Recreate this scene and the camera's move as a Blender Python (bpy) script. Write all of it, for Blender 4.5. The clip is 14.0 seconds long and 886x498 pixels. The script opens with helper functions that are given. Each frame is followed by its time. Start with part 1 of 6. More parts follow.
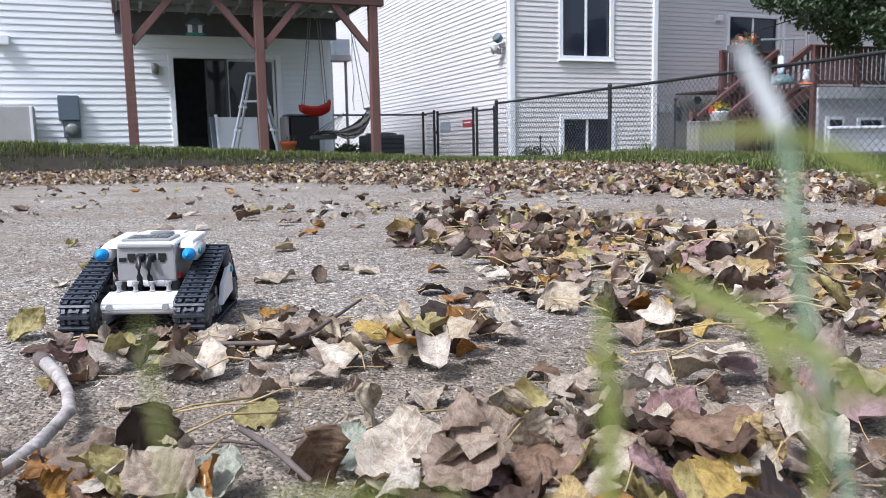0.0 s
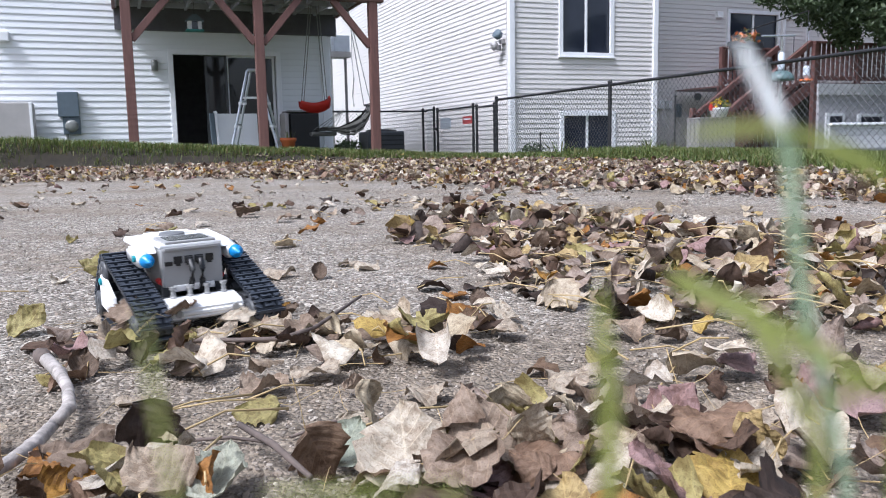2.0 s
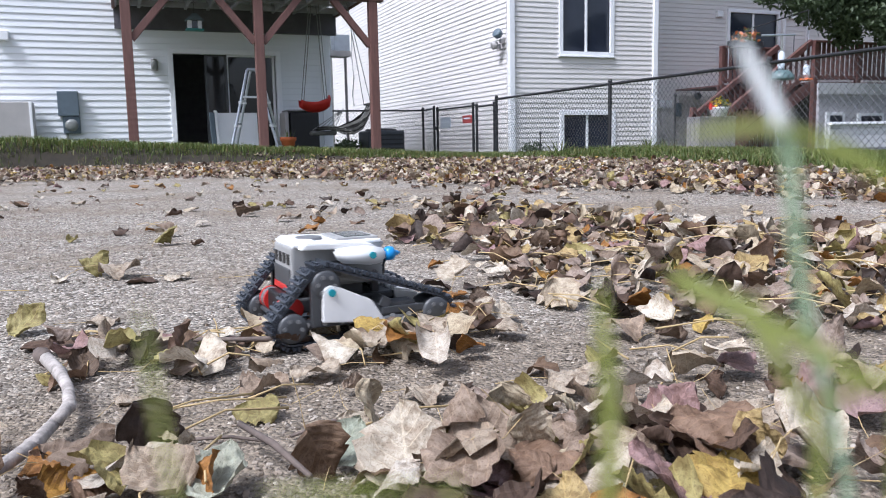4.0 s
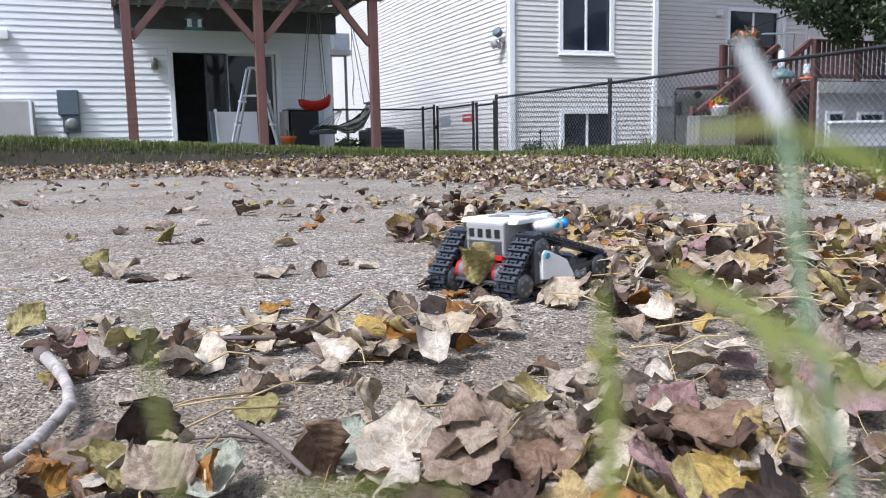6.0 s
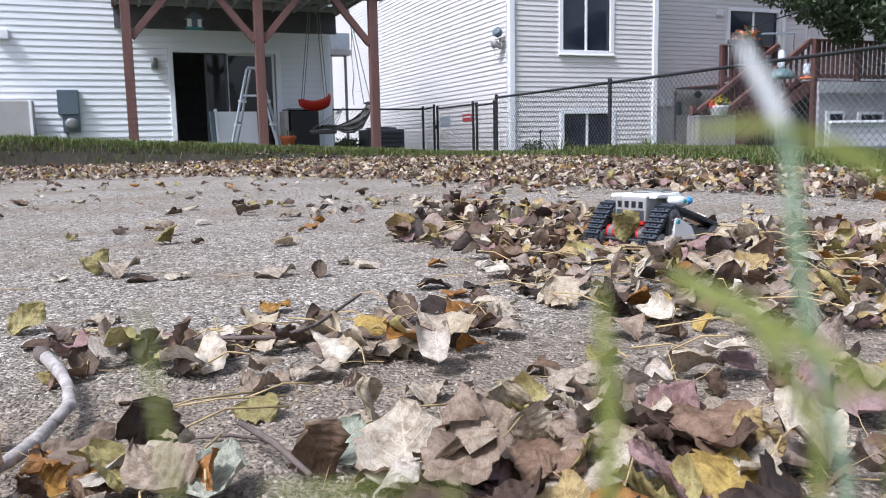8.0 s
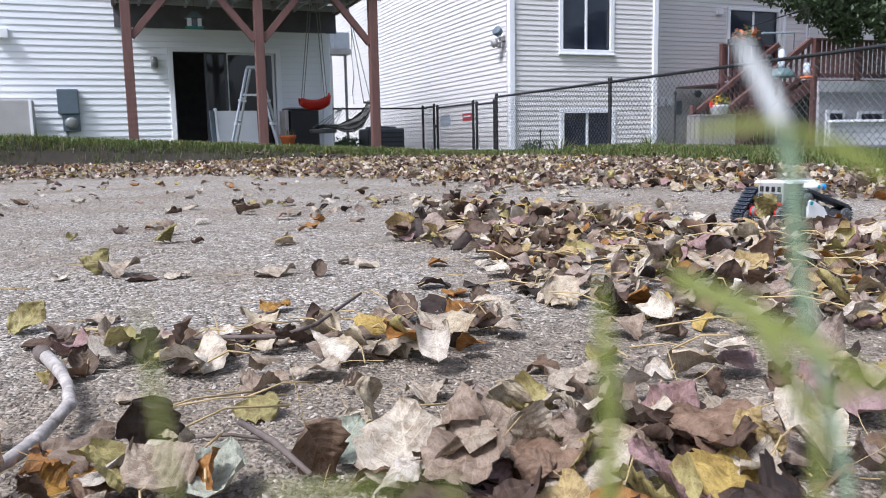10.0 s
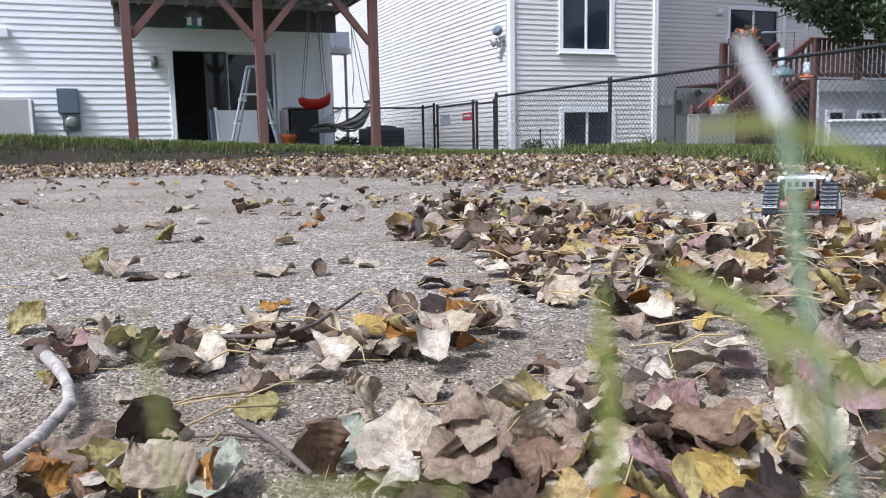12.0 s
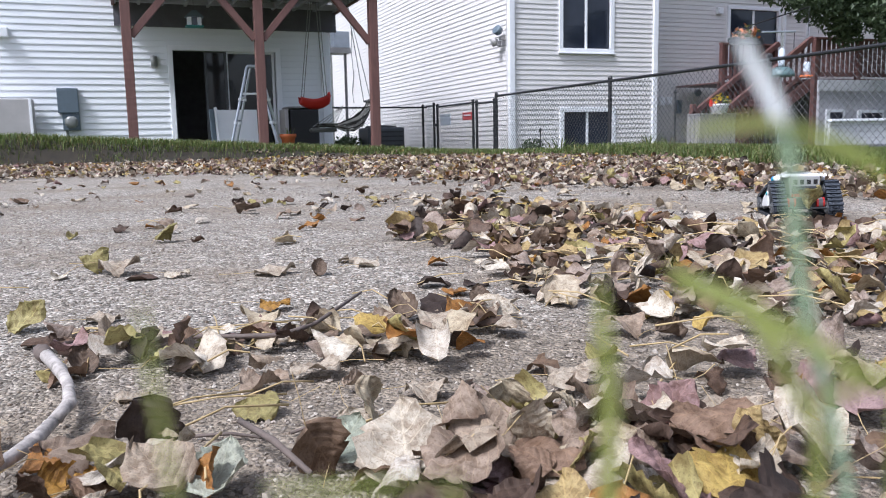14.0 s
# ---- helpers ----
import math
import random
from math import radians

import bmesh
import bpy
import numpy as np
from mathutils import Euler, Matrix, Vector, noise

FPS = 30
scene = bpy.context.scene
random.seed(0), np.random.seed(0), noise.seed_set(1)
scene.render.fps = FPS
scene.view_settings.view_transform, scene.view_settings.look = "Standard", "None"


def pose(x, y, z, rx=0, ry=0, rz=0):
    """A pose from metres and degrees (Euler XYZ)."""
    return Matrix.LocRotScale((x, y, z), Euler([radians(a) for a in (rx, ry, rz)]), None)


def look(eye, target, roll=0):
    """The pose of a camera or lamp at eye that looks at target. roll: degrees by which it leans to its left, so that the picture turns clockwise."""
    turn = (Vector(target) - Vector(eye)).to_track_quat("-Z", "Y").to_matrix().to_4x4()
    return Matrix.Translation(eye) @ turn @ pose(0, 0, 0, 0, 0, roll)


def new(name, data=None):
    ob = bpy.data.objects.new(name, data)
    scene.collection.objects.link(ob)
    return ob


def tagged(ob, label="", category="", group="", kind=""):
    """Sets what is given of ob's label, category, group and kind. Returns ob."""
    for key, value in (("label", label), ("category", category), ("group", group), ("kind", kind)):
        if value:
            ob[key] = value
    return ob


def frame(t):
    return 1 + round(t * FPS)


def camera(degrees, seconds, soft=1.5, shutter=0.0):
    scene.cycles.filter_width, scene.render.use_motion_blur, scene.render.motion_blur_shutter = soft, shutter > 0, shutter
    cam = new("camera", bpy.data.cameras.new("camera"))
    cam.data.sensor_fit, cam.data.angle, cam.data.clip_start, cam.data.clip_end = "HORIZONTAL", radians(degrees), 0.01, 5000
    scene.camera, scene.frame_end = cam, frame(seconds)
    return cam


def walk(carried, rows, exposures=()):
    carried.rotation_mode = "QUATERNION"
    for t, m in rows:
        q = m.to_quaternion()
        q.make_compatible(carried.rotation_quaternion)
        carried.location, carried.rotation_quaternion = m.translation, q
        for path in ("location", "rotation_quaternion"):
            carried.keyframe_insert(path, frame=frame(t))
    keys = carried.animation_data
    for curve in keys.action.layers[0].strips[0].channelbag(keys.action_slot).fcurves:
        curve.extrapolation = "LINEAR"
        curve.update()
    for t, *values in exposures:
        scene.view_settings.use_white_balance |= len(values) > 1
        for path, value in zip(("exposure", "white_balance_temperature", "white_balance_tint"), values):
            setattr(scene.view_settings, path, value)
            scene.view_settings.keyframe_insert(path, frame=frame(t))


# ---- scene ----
# World: x along the house fronts, y away towards the houses, z up; the pad lies at z = 0.
EYE = Vector((0.0, 0.0, 0.21))
YAW, PITCH, LEAN = 22.0, 7.77, -1.15

cam = camera(58.5, 14.0, soft=0.5, shutter=0.5)
cam.data.dof.use_dof = True
cam.data.dof.focus_distance = 0.9
cam.data.dof.aperture_fstop = 30.0


def gaze(up):
    """The camera's pose, tilted up by so many degrees from its usual pitch."""
    p, a = radians(PITCH - up), radians(YAW)
    way = Vector((math.sin(a) * math.cos(p), math.cos(a) * math.cos(p), -math.sin(p)))
    return look(EYE, EYE + way, LEAN)


EXPO = (0.58, 5740, 14)
walk(cam, [(t, gaze(u)) for t, u in (
    (0.0, 0.39), (0.5, 0.29), (1.0, 0.205), (1.5, 0.176), (2.0, 0.145), (3.0, 0.125), (4.2, 0.09), (5.5, 0.055),
    (6.1, 0.005), (7.0, 0.0), (8.2, -0.005), (10.5, -0.065), (11.5, -0.08), (12.2, -0.105), (13.0, -0.122), (14.0, -0.125))],
    [(0.0, *EXPO), (14.0, *EXPO)])

# ---- light: a bright, thinly overcast day, the sun behind haze to the side of the camera ----
world = bpy.data.worlds.new("world")
scene.world = world
world.use_nodes = True
wn = world.node_tree
sky = wn.nodes.new("ShaderNodeTexSky")
sky.sky_type, sky.sun_disc = "NISHITA", False
SUN_FROM = Vector((-0.85, -0.30, 1.32)).normalized()
sky.sun_elevation = math.asin(SUN_FROM.z)
sky.sun_rotation = math.atan2(SUN_FROM.x, SUN_FROM.y)
sky.air_density, sky.dust_density, sky.ozone_density = 1.0, 4.0, 1.0
pale = wn.nodes.new("ShaderNodeHueSaturation")
pale.inputs["Saturation"].default_value = 0.5
wn.links.new(sky.outputs[0], pale.inputs["Color"])
wn.links.new(pale.outputs[0], wn.nodes["Background"].inputs[0])
wn.nodes["Background"].inputs[1].default_value = 0.13
sun = new("sun", bpy.data.lights.new("sun", "SUN"))
sun.data.energy, sun.data.angle, sun.data.color = 2.75, radians(11), (1.0, 0.985, 0.96)
sun.matrix_world = look(SUN_FROM * 30, (0, 0, 0))


# ---- materials ----
class Nodes:
    """Short forms for building one node material."""

    def __init__(self, name):
        self.mat = bpy.data.materials.new(name)
        self.mat.use_nodes = True
        self.tree = self.mat.node_tree
        self.bsdf = self.tree.nodes["Principled BSDF"]

    def add(self, kind, **values):
        n = self.tree.nodes.new(kind)
        for k, v in values.items():
            n.inputs[k].default_value = v
        return n

    def link(self, a, b):
        self.tree.links.new(a, b)

    def coords(self, what="Object"):
        return self.add("ShaderNodeTexCoord").outputs[what]

    def noise(self, scale, detail=4.0, rough=0.6, vector=None, stretch=None):
        n = self.add("ShaderNodeTexNoise", Scale=scale, Detail=detail, Roughness=rough)
        v = vector or self.coords()
        if stretch:
            m = self.add("ShaderNodeMapping", Scale=stretch)
            self.link(v, m.inputs["Vector"])
            v = m.outputs[0]
        self.link(v, n.inputs["Vector"])
        return n.outputs["Fac"]

    def ramp(self, fac, stops, smooth=True):
        n = self.add("ShaderNodeValToRGB")
        if not smooth:
            n.color_ramp.interpolation = "CONSTANT"
        e = n.color_ramp.elements
        while len(e) < len(stops):
            e.new(0.5)
        for el, (p, c) in zip(e, stops):
            el.position = p
            el.color = (*c, 1) if len(c) == 3 else c
        self.link(fac, n.inputs[0])
        return n.outputs[0]

    def math(self, op, a, b=None, c=None):
        n = self.add("ShaderNodeMath")
        n.operation = op
        for i, v in enumerate((a, b, c)):
            if v is None:
                continue
            if isinstance(v, (int, float)):
                n.inputs[i].default_value = v
            else:
                self.link(v, n.inputs[i])
        return n.outputs[0]

    def mix(self, fac, a, b, blend="MIX"):
        n = self.add("ShaderNodeMixRGB")
        n.blend_type = blend
        for i, v in enumerate((fac, a, b)):
            if isinstance(v, (int, float)):
                n.inputs[i].default_value = v
            elif isinstance(v, tuple):
                n.inputs[i].default_value = (*v, 1)
            else:
                self.link(v, n.inputs[i])
        return n.outputs[0]

    def bump(self, height, strength=0.3, distance=0.01):
        n = self.add("ShaderNodeBump", Strength=strength, Distance=distance)
        self.link(height, n.inputs["Height"])
        self.link(n.outputs[0], self.bsdf.inputs["Normal"])

    def done(self, color=None, rough=0.6, metal=0.0, spec=0.5):
        b = self.bsdf
        if isinstance(color, tuple):
            b.inputs["Base Color"].default_value = (*color, 1)
        elif color is not None:
            self.link(color, b.inputs["Base Color"])
        if isinstance(rough, (int, float)):
            b.inputs["Roughness"].default_value = rough
        else:
            self.link(rough, b.inputs["Roughness"])
        b.inputs["Metallic"].default_value = metal
        b.inputs["Specular IOR Level"].default_value = spec
        return self.mat


def worn(name, color, rough=0.6, metal=0.0, scale=6.0, vary=0.2, grain=90.0, bump=0.1, stretch=None, spec=0.5):
    """Paint, plastic, metal or plaster: a base colour with blotches, grain and a fine relief."""
    k = Nodes(name)
    big, fine = k.noise(scale, 5, 0.6, stretch=stretch), k.noise(grain, 3, 0.6, stretch=stretch)
    lo = tuple(c * (1 - vary) for c in color)
    hi = tuple(min(1, c * (1 + vary * 0.6)) for c in color)
    col = k.ramp(big, [(0.3, lo), (0.7, hi)])
    col = k.mix(0.25 * vary / 0.2 if vary < 0.2 else 0.25, col, k.ramp(fine, [(0.3, lo), (0.7, hi)]))
    if bump:
        k.bump(fine, bump, 0.003)
    r = k.math("MULTIPLY_ADD", big, 0.2, rough - 0.1)
    return k.done(col, r, metal, spec)


def ground_material(name):
    """Worn chip-seal: grey and brown grit, mud in the hollows."""
    k = Nodes(name)
    p = k.coords()
    v = k.add("ShaderNodeTexVoronoi", Scale=230.0)
    k.link(p, v.inputs["Vector"])
    stone = k.ramp(v.outputs["Color"], [(0.08, (0.055, 0.046, 0.037)), (0.35, (0.195, 0.170, 0.138)), (0.62, (0.335, 0.300, 0.252)), (0.92, (0.66, 0.61, 0.54))])
    fine = k.noise(60.0, 6, 0.7, p)
    mud = k.ramp(fine, [(0.3, (0.12, 0.092, 0.064)), (0.7, (0.30, 0.242, 0.175))])
    patch = k.ramp(k.noise(2.2, 5, 0.65, p), [(0.46, (0, 0, 0)), (0.62, (0.8, 0.8, 0.8))])
    place = k.add("ShaderNodeSeparateXYZ")
    k.link(p, place.inputs[0])
    wash = k.ramp(k.math("ADD", place.outputs["Y"], k.math("MULTIPLY", fine, 0.25)), [(0.80, (0.86, 0.86, 0.86)), (0.99, (0.0, 0.0, 0.0))])
    col = k.mix(k.math("MAXIMUM", patch, wash), stone, mud)
    col = k.mix(0.16, col, k.ramp(k.noise(0.5, 4, 0.6, p), [(0.35, (0.19, 0.17, 0.15)), (0.65, (0.34, 0.31, 0.28))]))
    col = k.mix(0.8, col, k.mix(1.0, col, k.ramp(k.noise(48.0, 5, 0.85, p), [(0.36, (0.40, 0.39, 0.38)), (0.5, (1.0, 1.0, 1.0)), (0.64, (1.5, 1.48, 1.45))]), "MULTIPLY"))
    h = k.math("ADD", k.math("MULTIPLY", v.outputs["Distance"], -1.0), k.math("MULTIPLY", fine, 0.8))
    k.bump(h, 0.8, 0.006)
    return k.done(col, 0.85, 0, 0.3)


def stone_material(name):
    k = Nodes(name)
    g = k.add("ShaderNodeNewGeometry")
    col = k.ramp(g.outputs["Random Per Island"], [(0.00, (0.095, 0.075, 0.055)), (0.35, (0.19, 0.165, 0.140)), (0.60, (0.29, 0.255, 0.215)), (0.80, (0.23, 0.175, 0.125)), (0.93, (0.42, 0.38, 0.33)), (1.00, (0.583, 0.520, 0.432))])
    col = k.mix(0.3, col, k.ramp(k.noise(300.0, 3), [(0.30, (0.148, 0.120, 0.101)), (0.70, (0.445, 0.380, 0.313))]))
    return k.done(col, 0.8, 0, 0.3)


LEAF_TONES = [(0.0, (0.18, 0.118, 0.075)), (0.06, (0.36, 0.29, 0.215)), (0.13, (0.53, 0.465, 0.37)), (0.20, (0.28, 0.212, 0.158)), (0.27, (0.115, 0.072, 0.048)),
              (0.34, (0.045, 0.030, 0.023)), (0.40, (0.40, 0.30, 0.135)), (0.46, (0.46, 0.39, 0.29)), (0.52, (0.35, 0.30, 0.12)), (0.57, (0.22, 0.143, 0.095)), (0.63, (0.60, 0.545, 0.45)),
              (0.69, (0.31, 0.245, 0.20)), (0.75, (0.085, 0.054, 0.038)), (0.81, (0.44, 0.37, 0.26)), (0.87, (0.30, 0.14, 0.035)), (0.90, (0.29, 0.185, 0.175)), (0.93, (0.42, 0.30, 0.085)), (0.95, (0.50, 0.45, 0.38))]


def leaf_material(name, loose, tones=LEAF_TONES, spots=0.55):
    """Dry leaf: tone by leaf, ribs and blotches. loose: one object a leaf; otherwise many leaves in one mesh."""
    k = Nodes(name)
    if loose:
        rnd = k.add("ShaderNodeObjectInfo").outputs["Random"]
    else:
        rnd = k.add("ShaderNodeNewGeometry").outputs["Random Per Island"]
    base = k.ramp(rnd, tones, smooth=False)
    uv = k.coords("UV")
    sep = k.add("ShaderNodeSeparateXYZ")
    k.link(uv, sep.inputs[0])
    side = k.math("ABSOLUTE", k.math("SUBTRACT", sep.outputs["X"], 0.5))
    rib = k.math("FRACT", k.math("MULTIPLY", k.math("SUBTRACT", sep.outputs["Y"], k.math("MULTIPLY", side, 0.75)), 6.0))
    rib = k.math("ABSOLUTE", k.math("SUBTRACT", rib, 0.5))
    vein = k.math("MAXIMUM", k.math("LESS_THAN", rib, 0.045), k.math("LESS_THAN", side, 0.014))
    grow = 1.0 if loose else 16.0
    blot = k.noise(5.5 * grow, 7, 0.72)
    col = k.mix(k.ramp(blot, [(0.43, (0, 0, 0)), (0.62, (min(1, spots * 1.35),) * 3)]), base, k.mix(1.0, base, (0.42, 0.34, 0.27), "MULTIPLY"))
    edge = k.ramp(k.math("ADD", side, k.math("MULTIPLY", blot, 0.25)), [(0.5, (0, 0, 0)), (0.64, (0.5, 0.5, 0.5))])
    col = k.mix(edge, col, k.mix(1.0, base, (0.5, 0.40, 0.32), "MULTIPLY"))
    col = k.mix(k.math("MULTIPLY", vein, 0.4), col, k.mix(1.0, base, (1.35, 1.3, 1.2), "MULTIPLY"))
    fine = k.noise(38.0 * grow, 4, 0.75)
    col = k.mix(0.75, col, k.mix(1.0, col, k.ramp(fine, [(0.32, (0.30, 0.25, 0.20)), (0.47, (1, 1, 1)), (0.72, (1.0, 1.0, 1.0))]), "MULTIPLY"))
    h = k.math("ADD", k.math("MULTIPLY", rib, 1.2), k.math("MULTIPLY", fine, 0.5))
    k.bump(h, 0.35, 0.004 if loose else 0.0012)
    m = k.done(col, 0.62, 0, 0.35)
    thin = k.add("ShaderNodeBsdfTranslucent")
    k.link(col, thin.inputs["Color"])
    mixer = k.add("ShaderNodeMixShader", Fac=0.10)
    k.link(k.bsdf.outputs[0], mixer.inputs[1])
    k.link(thin.outputs[0], mixer.inputs[2])
    k.link(mixer.outputs[0], k.tree.nodes["Material Output"].inputs["Surface"])
    return m


def green_material(name, tones, by_object=False, through_light=0.3):
    k = Nodes(name)
    rnd = k.add("ShaderNodeObjectInfo").outputs["Random"] if by_object else k.add("ShaderNodeNewGeometry").outputs["Random Per Island"]
    col = k.ramp(rnd, tones)
    col = k.mix(0.3, col, k.ramp(k.noise(60.0), [(0.3, tones[0][1]), (0.7, tones[-1][1])]))
    m = k.done(col, 0.5, 0, 0.4)
    thin = k.add("ShaderNodeBsdfTranslucent")
    k.link(col, thin.inputs["Color"])
    mixer = k.add("ShaderNodeMixShader", Fac=through_light)
    k.link(k.bsdf.outputs[0], mixer.inputs[1])
    k.link(thin.outputs[0], mixer.inputs[2])
    k.link(mixer.outputs[0], k.tree.nodes["Material Output"].inputs["Surface"])
    return m


def glass_material(name, tint):
    k = Nodes(name)
    return k.done(k.ramp(k.noise(1.5), [(0.3, tint), (0.7, tuple(c * 1.4 for c in tint))]), 0.06, 0, 0.6)


PAD = ground_material("chip_seal")
STONE = stone_material("grit")
SOIL = worn("soil", (0.030, 0.024, 0.015), 0.95, scale=14, vary=0.7, bump=0.6)
TURF = worn("turf", (0.06, 0.075, 0.028), 0.9, scale=7, vary=0.45, bump=0.6)
LEAF_ONE = leaf_material("dry_leaf_single", True)
LEAF_ALL = leaf_material("dry_leaf_litter", False)
LEAF_PINK = leaf_material("mauve_leaf", True, [(0.0, (0.3, 0.205, 0.195)), (0.5, (0.36, 0.25, 0.235))], 0.35)
LEAF_PALE = leaf_material("pale_green_leaf", True, [(0.0, (0.3, 0.325, 0.255)), (0.5, (0.36, 0.375, 0.3))], 0.25)
LEAF_GOLD = leaf_material("golden_leaf", True, [(0.0, (0.32, 0.17, 0.03)), (0.5, (0.37, 0.22, 0.05))], 0.7)
LEAF_OLIVE = leaf_material("olive_leaf", True, [(0.0, (0.27, 0.235, 0.09)), (0.5, (0.33, 0.29, 0.12))], 0.6)
LEAF_BROWN = leaf_material("brown_leaf", True, [(0.0, (0.135, 0.095, 0.066)), (0.5, (0.2, 0.148, 0.108))], 0.5)
LEAF_TAN = leaf_material("tan_leaf", True, [(0.0, (0.4, 0.34, 0.265)), (0.5, (0.5, 0.44, 0.35))], 0.6)
STEM = worn("leaf_stalk", (0.42, 0.31, 0.15), 0.6, scale=40, vary=0.3)
BARK = worn("pale_bark", (0.40, 0.36, 0.33), 0.8, scale=70, vary=0.75, bump=0.5)
TWIG = worn("twig_bark", (0.13, 0.10, 0.085), 0.8, scale=60, vary=0.4, bump=0.4)
GRASS = green_material("lawn_grass", [(0.0, (0.035, 0.065, 0.014)), (0.4, (0.085, 0.145, 0.025)), (0.75, (0.16, 0.22, 0.05)), (0.88, (0.24, 0.22, 0.085)), (1.0, (0.18, 0.13, 0.06))])
BLADE = green_material("near_grass", [(0.0, (0.28, 0.33, 0.06)), (0.5, (0.36, 0.40, 0.10)), (1.0, (0.42, 0.44, 0.16))], True, 0.4)
BLADE_PALE = worn("pale_grass_back", (0.36, 0.47, 0.31), 0.4, scale=30, vary=0.2)
# Near-white copy of the stem colour: the bright sheen is painted in.
BLADE_SHEEN = worn("whitish_grass_back", (0.84, 0.86, 0.84), 0.35, scale=30, vary=0.1)
TREE = green_material("tree_leaves", [(0.0, (0.035, 0.055, 0.028)), (0.5, (0.070, 0.105, 0.050)), (1.0, (0.13, 0.165, 0.085))])
SIDING_WHITE = worn("white_vinyl_siding", (0.80, 0.82, 0.84), 0.7, scale=1.3, vary=0.06, bump=0.05, spec=0.25)
SIDING_CREAM = worn("cream_vinyl_siding", (0.70, 0.675, 0.66), 0.7, scale=1.3, vary=0.06, bump=0.05, spec=0.25)
TRIM = worn("white_trim", (0.84, 0.85, 0.87), 0.4, scale=3, vary=0.05)
REDWOOD = worn("red_brown_timber", (0.155, 0.075, 0.062), 0.65, scale=5, vary=0.3, stretch=(8, 8, 1))
REDWOOD_DARK = worn("weathered_deck_timber", (0.40, 0.39, 0.43), 0.8, scale=4, vary=0.35)
# Darker copy of the deck timber: the under-deck shade is in its colour.
LEDGER = worn("shaded_ledger_timber", (0.11, 0.105, 0.12), 0.8, scale=4, vary=0.35)
STAIRWOOD = worn("stained_stair_timber", (0.12, 0.055, 0.048), 0.65, scale=6, vary=0.4)
GREYWOOD = worn("grey_weathered_board", (0.27, 0.26, 0.26), 0.85, scale=5, vary=0.3, stretch=(6, 6, 1))
GLASS = glass_material("window_glass", (0.018, 0.022, 0.034))
GLASS_WARM = glass_material("door_glass", (0.016, 0.017, 0.019))
DARK_IN = worn("dim_room_paint", (0.30, 0.29, 0.31), 0.9, vary=0.3)
BLACK_METAL = worn("black_coated_metal", (0.018, 0.018, 0.020), 0.5, scale=20, vary=0.3)
WIRE = worn("coated_wire", (0.05, 0.05, 0.055), 0.5, vary=0.3)
METER = worn("blue_grey_metal", (0.11, 0.145, 0.175), 0.5, scale=8, vary=0.15)
METER_GREY = worn("meter_plastic", (0.22, 0.23, 0.22), 0.35, scale=12, vary=0.2)
BEIGE = worn("beige_panel", (0.42, 0.40, 0.39), 0.6, scale=4, vary=0.12)
ALU = worn("brushed_aluminium", (0.55, 0.58, 0.62), 0.35, 0.8, scale=10, vary=0.12)
CONCRETE = worn("concrete", (0.34, 0.33, 0.32), 0.85, scale=4, vary=0.2, bump=0.4)
RED_PLASTIC = worn("red_moulded_plastic", (0.62, 0.045, 0.03), 0.38, scale=5, vary=0.12)
ROPE = worn("grey_rope", (0.25, 0.25, 0.24), 0.85, vary=0.3)
HAMMOCK = worn("dark_striped_cloth", (0.085, 0.085, 0.08), 0.9, scale=12, vary=0.4)
HAMMOCK_PALE = worn("pale_stripe_cloth", (0.28, 0.28, 0.26), 0.9, scale=12, vary=0.3)
TERRACOTTA = worn("orange_clay", (0.55, 0.14, 0.04), 0.7, vary=0.2)
TEAL = worn("teal_paint", (0.04, 0.24, 0.23), 0.5, vary=0.2)
YELLOW_PETAL = worn("yellow_petals", (0.75, 0.52, 0.03), 0.6, vary=0.2)
ORANGE_PETAL = worn("orange_petals", (0.62, 0.20, 0.06), 0.6, vary=0.3)
WHITE_PLASTIC = worn("white_plastic", (0.80, 0.80, 0.80), 0.35, scale=9, vary=0.07)
SIGN_RED = worn("red_sign_paint", (0.42, 0.06, 0.06), 0.5, vary=0.15)
SIGN_PALE = worn("pale_sign", (0.55, 0.60, 0.66), 0.5, vary=0.1)
ROBOT_GREY = worn("light_grey_abs", (0.33, 0.33, 0.325), 0.35, scale=20, vary=0.07)
ROBOT_WHITE = worn("white_abs", (0.80, 0.80, 0.79), 0.3, scale=25, vary=0.06)
ROBOT_DARK = worn("dark_grey_abs", (0.06, 0.063, 0.068), 0.42, scale=30, vary=0.2)
RUBBER = worn("black_track_rubber", (0.040, 0.047, 0.060), 0.36, scale=60, vary=0.35, bump=0.2)
ROBOT_RED = worn("red_abs", (0.55, 0.03, 0.025), 0.3, vary=0.1)
ROBOT_BLUE = worn("azure_abs", (0.02, 0.26, 0.62), 0.28, scale=30, vary=0.1)
TEAL_PIN = worn("teal_abs", (0.02, 0.30, 0.36), 0.3, vary=0.1)
SCREEN = worn("display_glass", (0.11, 0.12, 0.115), 0.2, scale=30, vary=0.1)
CABLE = worn("black_cable", (0.012, 0.012, 0.013), 0.4, vary=0.1)


# ---- building helpers ----
def part(name, bm, material, parent=None, label="", smooth=False):
    """Links a bmesh as one mesh object under a thing or a part."""
    me = bpy.data.meshes.new(name)
    bm.normal_update()
    bm.to_mesh(me)
    bm.free()
    if smooth:
        me.shade_smooth()
    me.materials.append(material)
    ob = new(name, me)
    ob.parent = parent
    if label:
        ob["label"] = label
    return ob


def piece(name, mesh, parent, m):
    """One more object on a shared mesh."""
    ob = new(name, mesh)
    ob.parent = parent
    ob.matrix_basis = m
    return ob


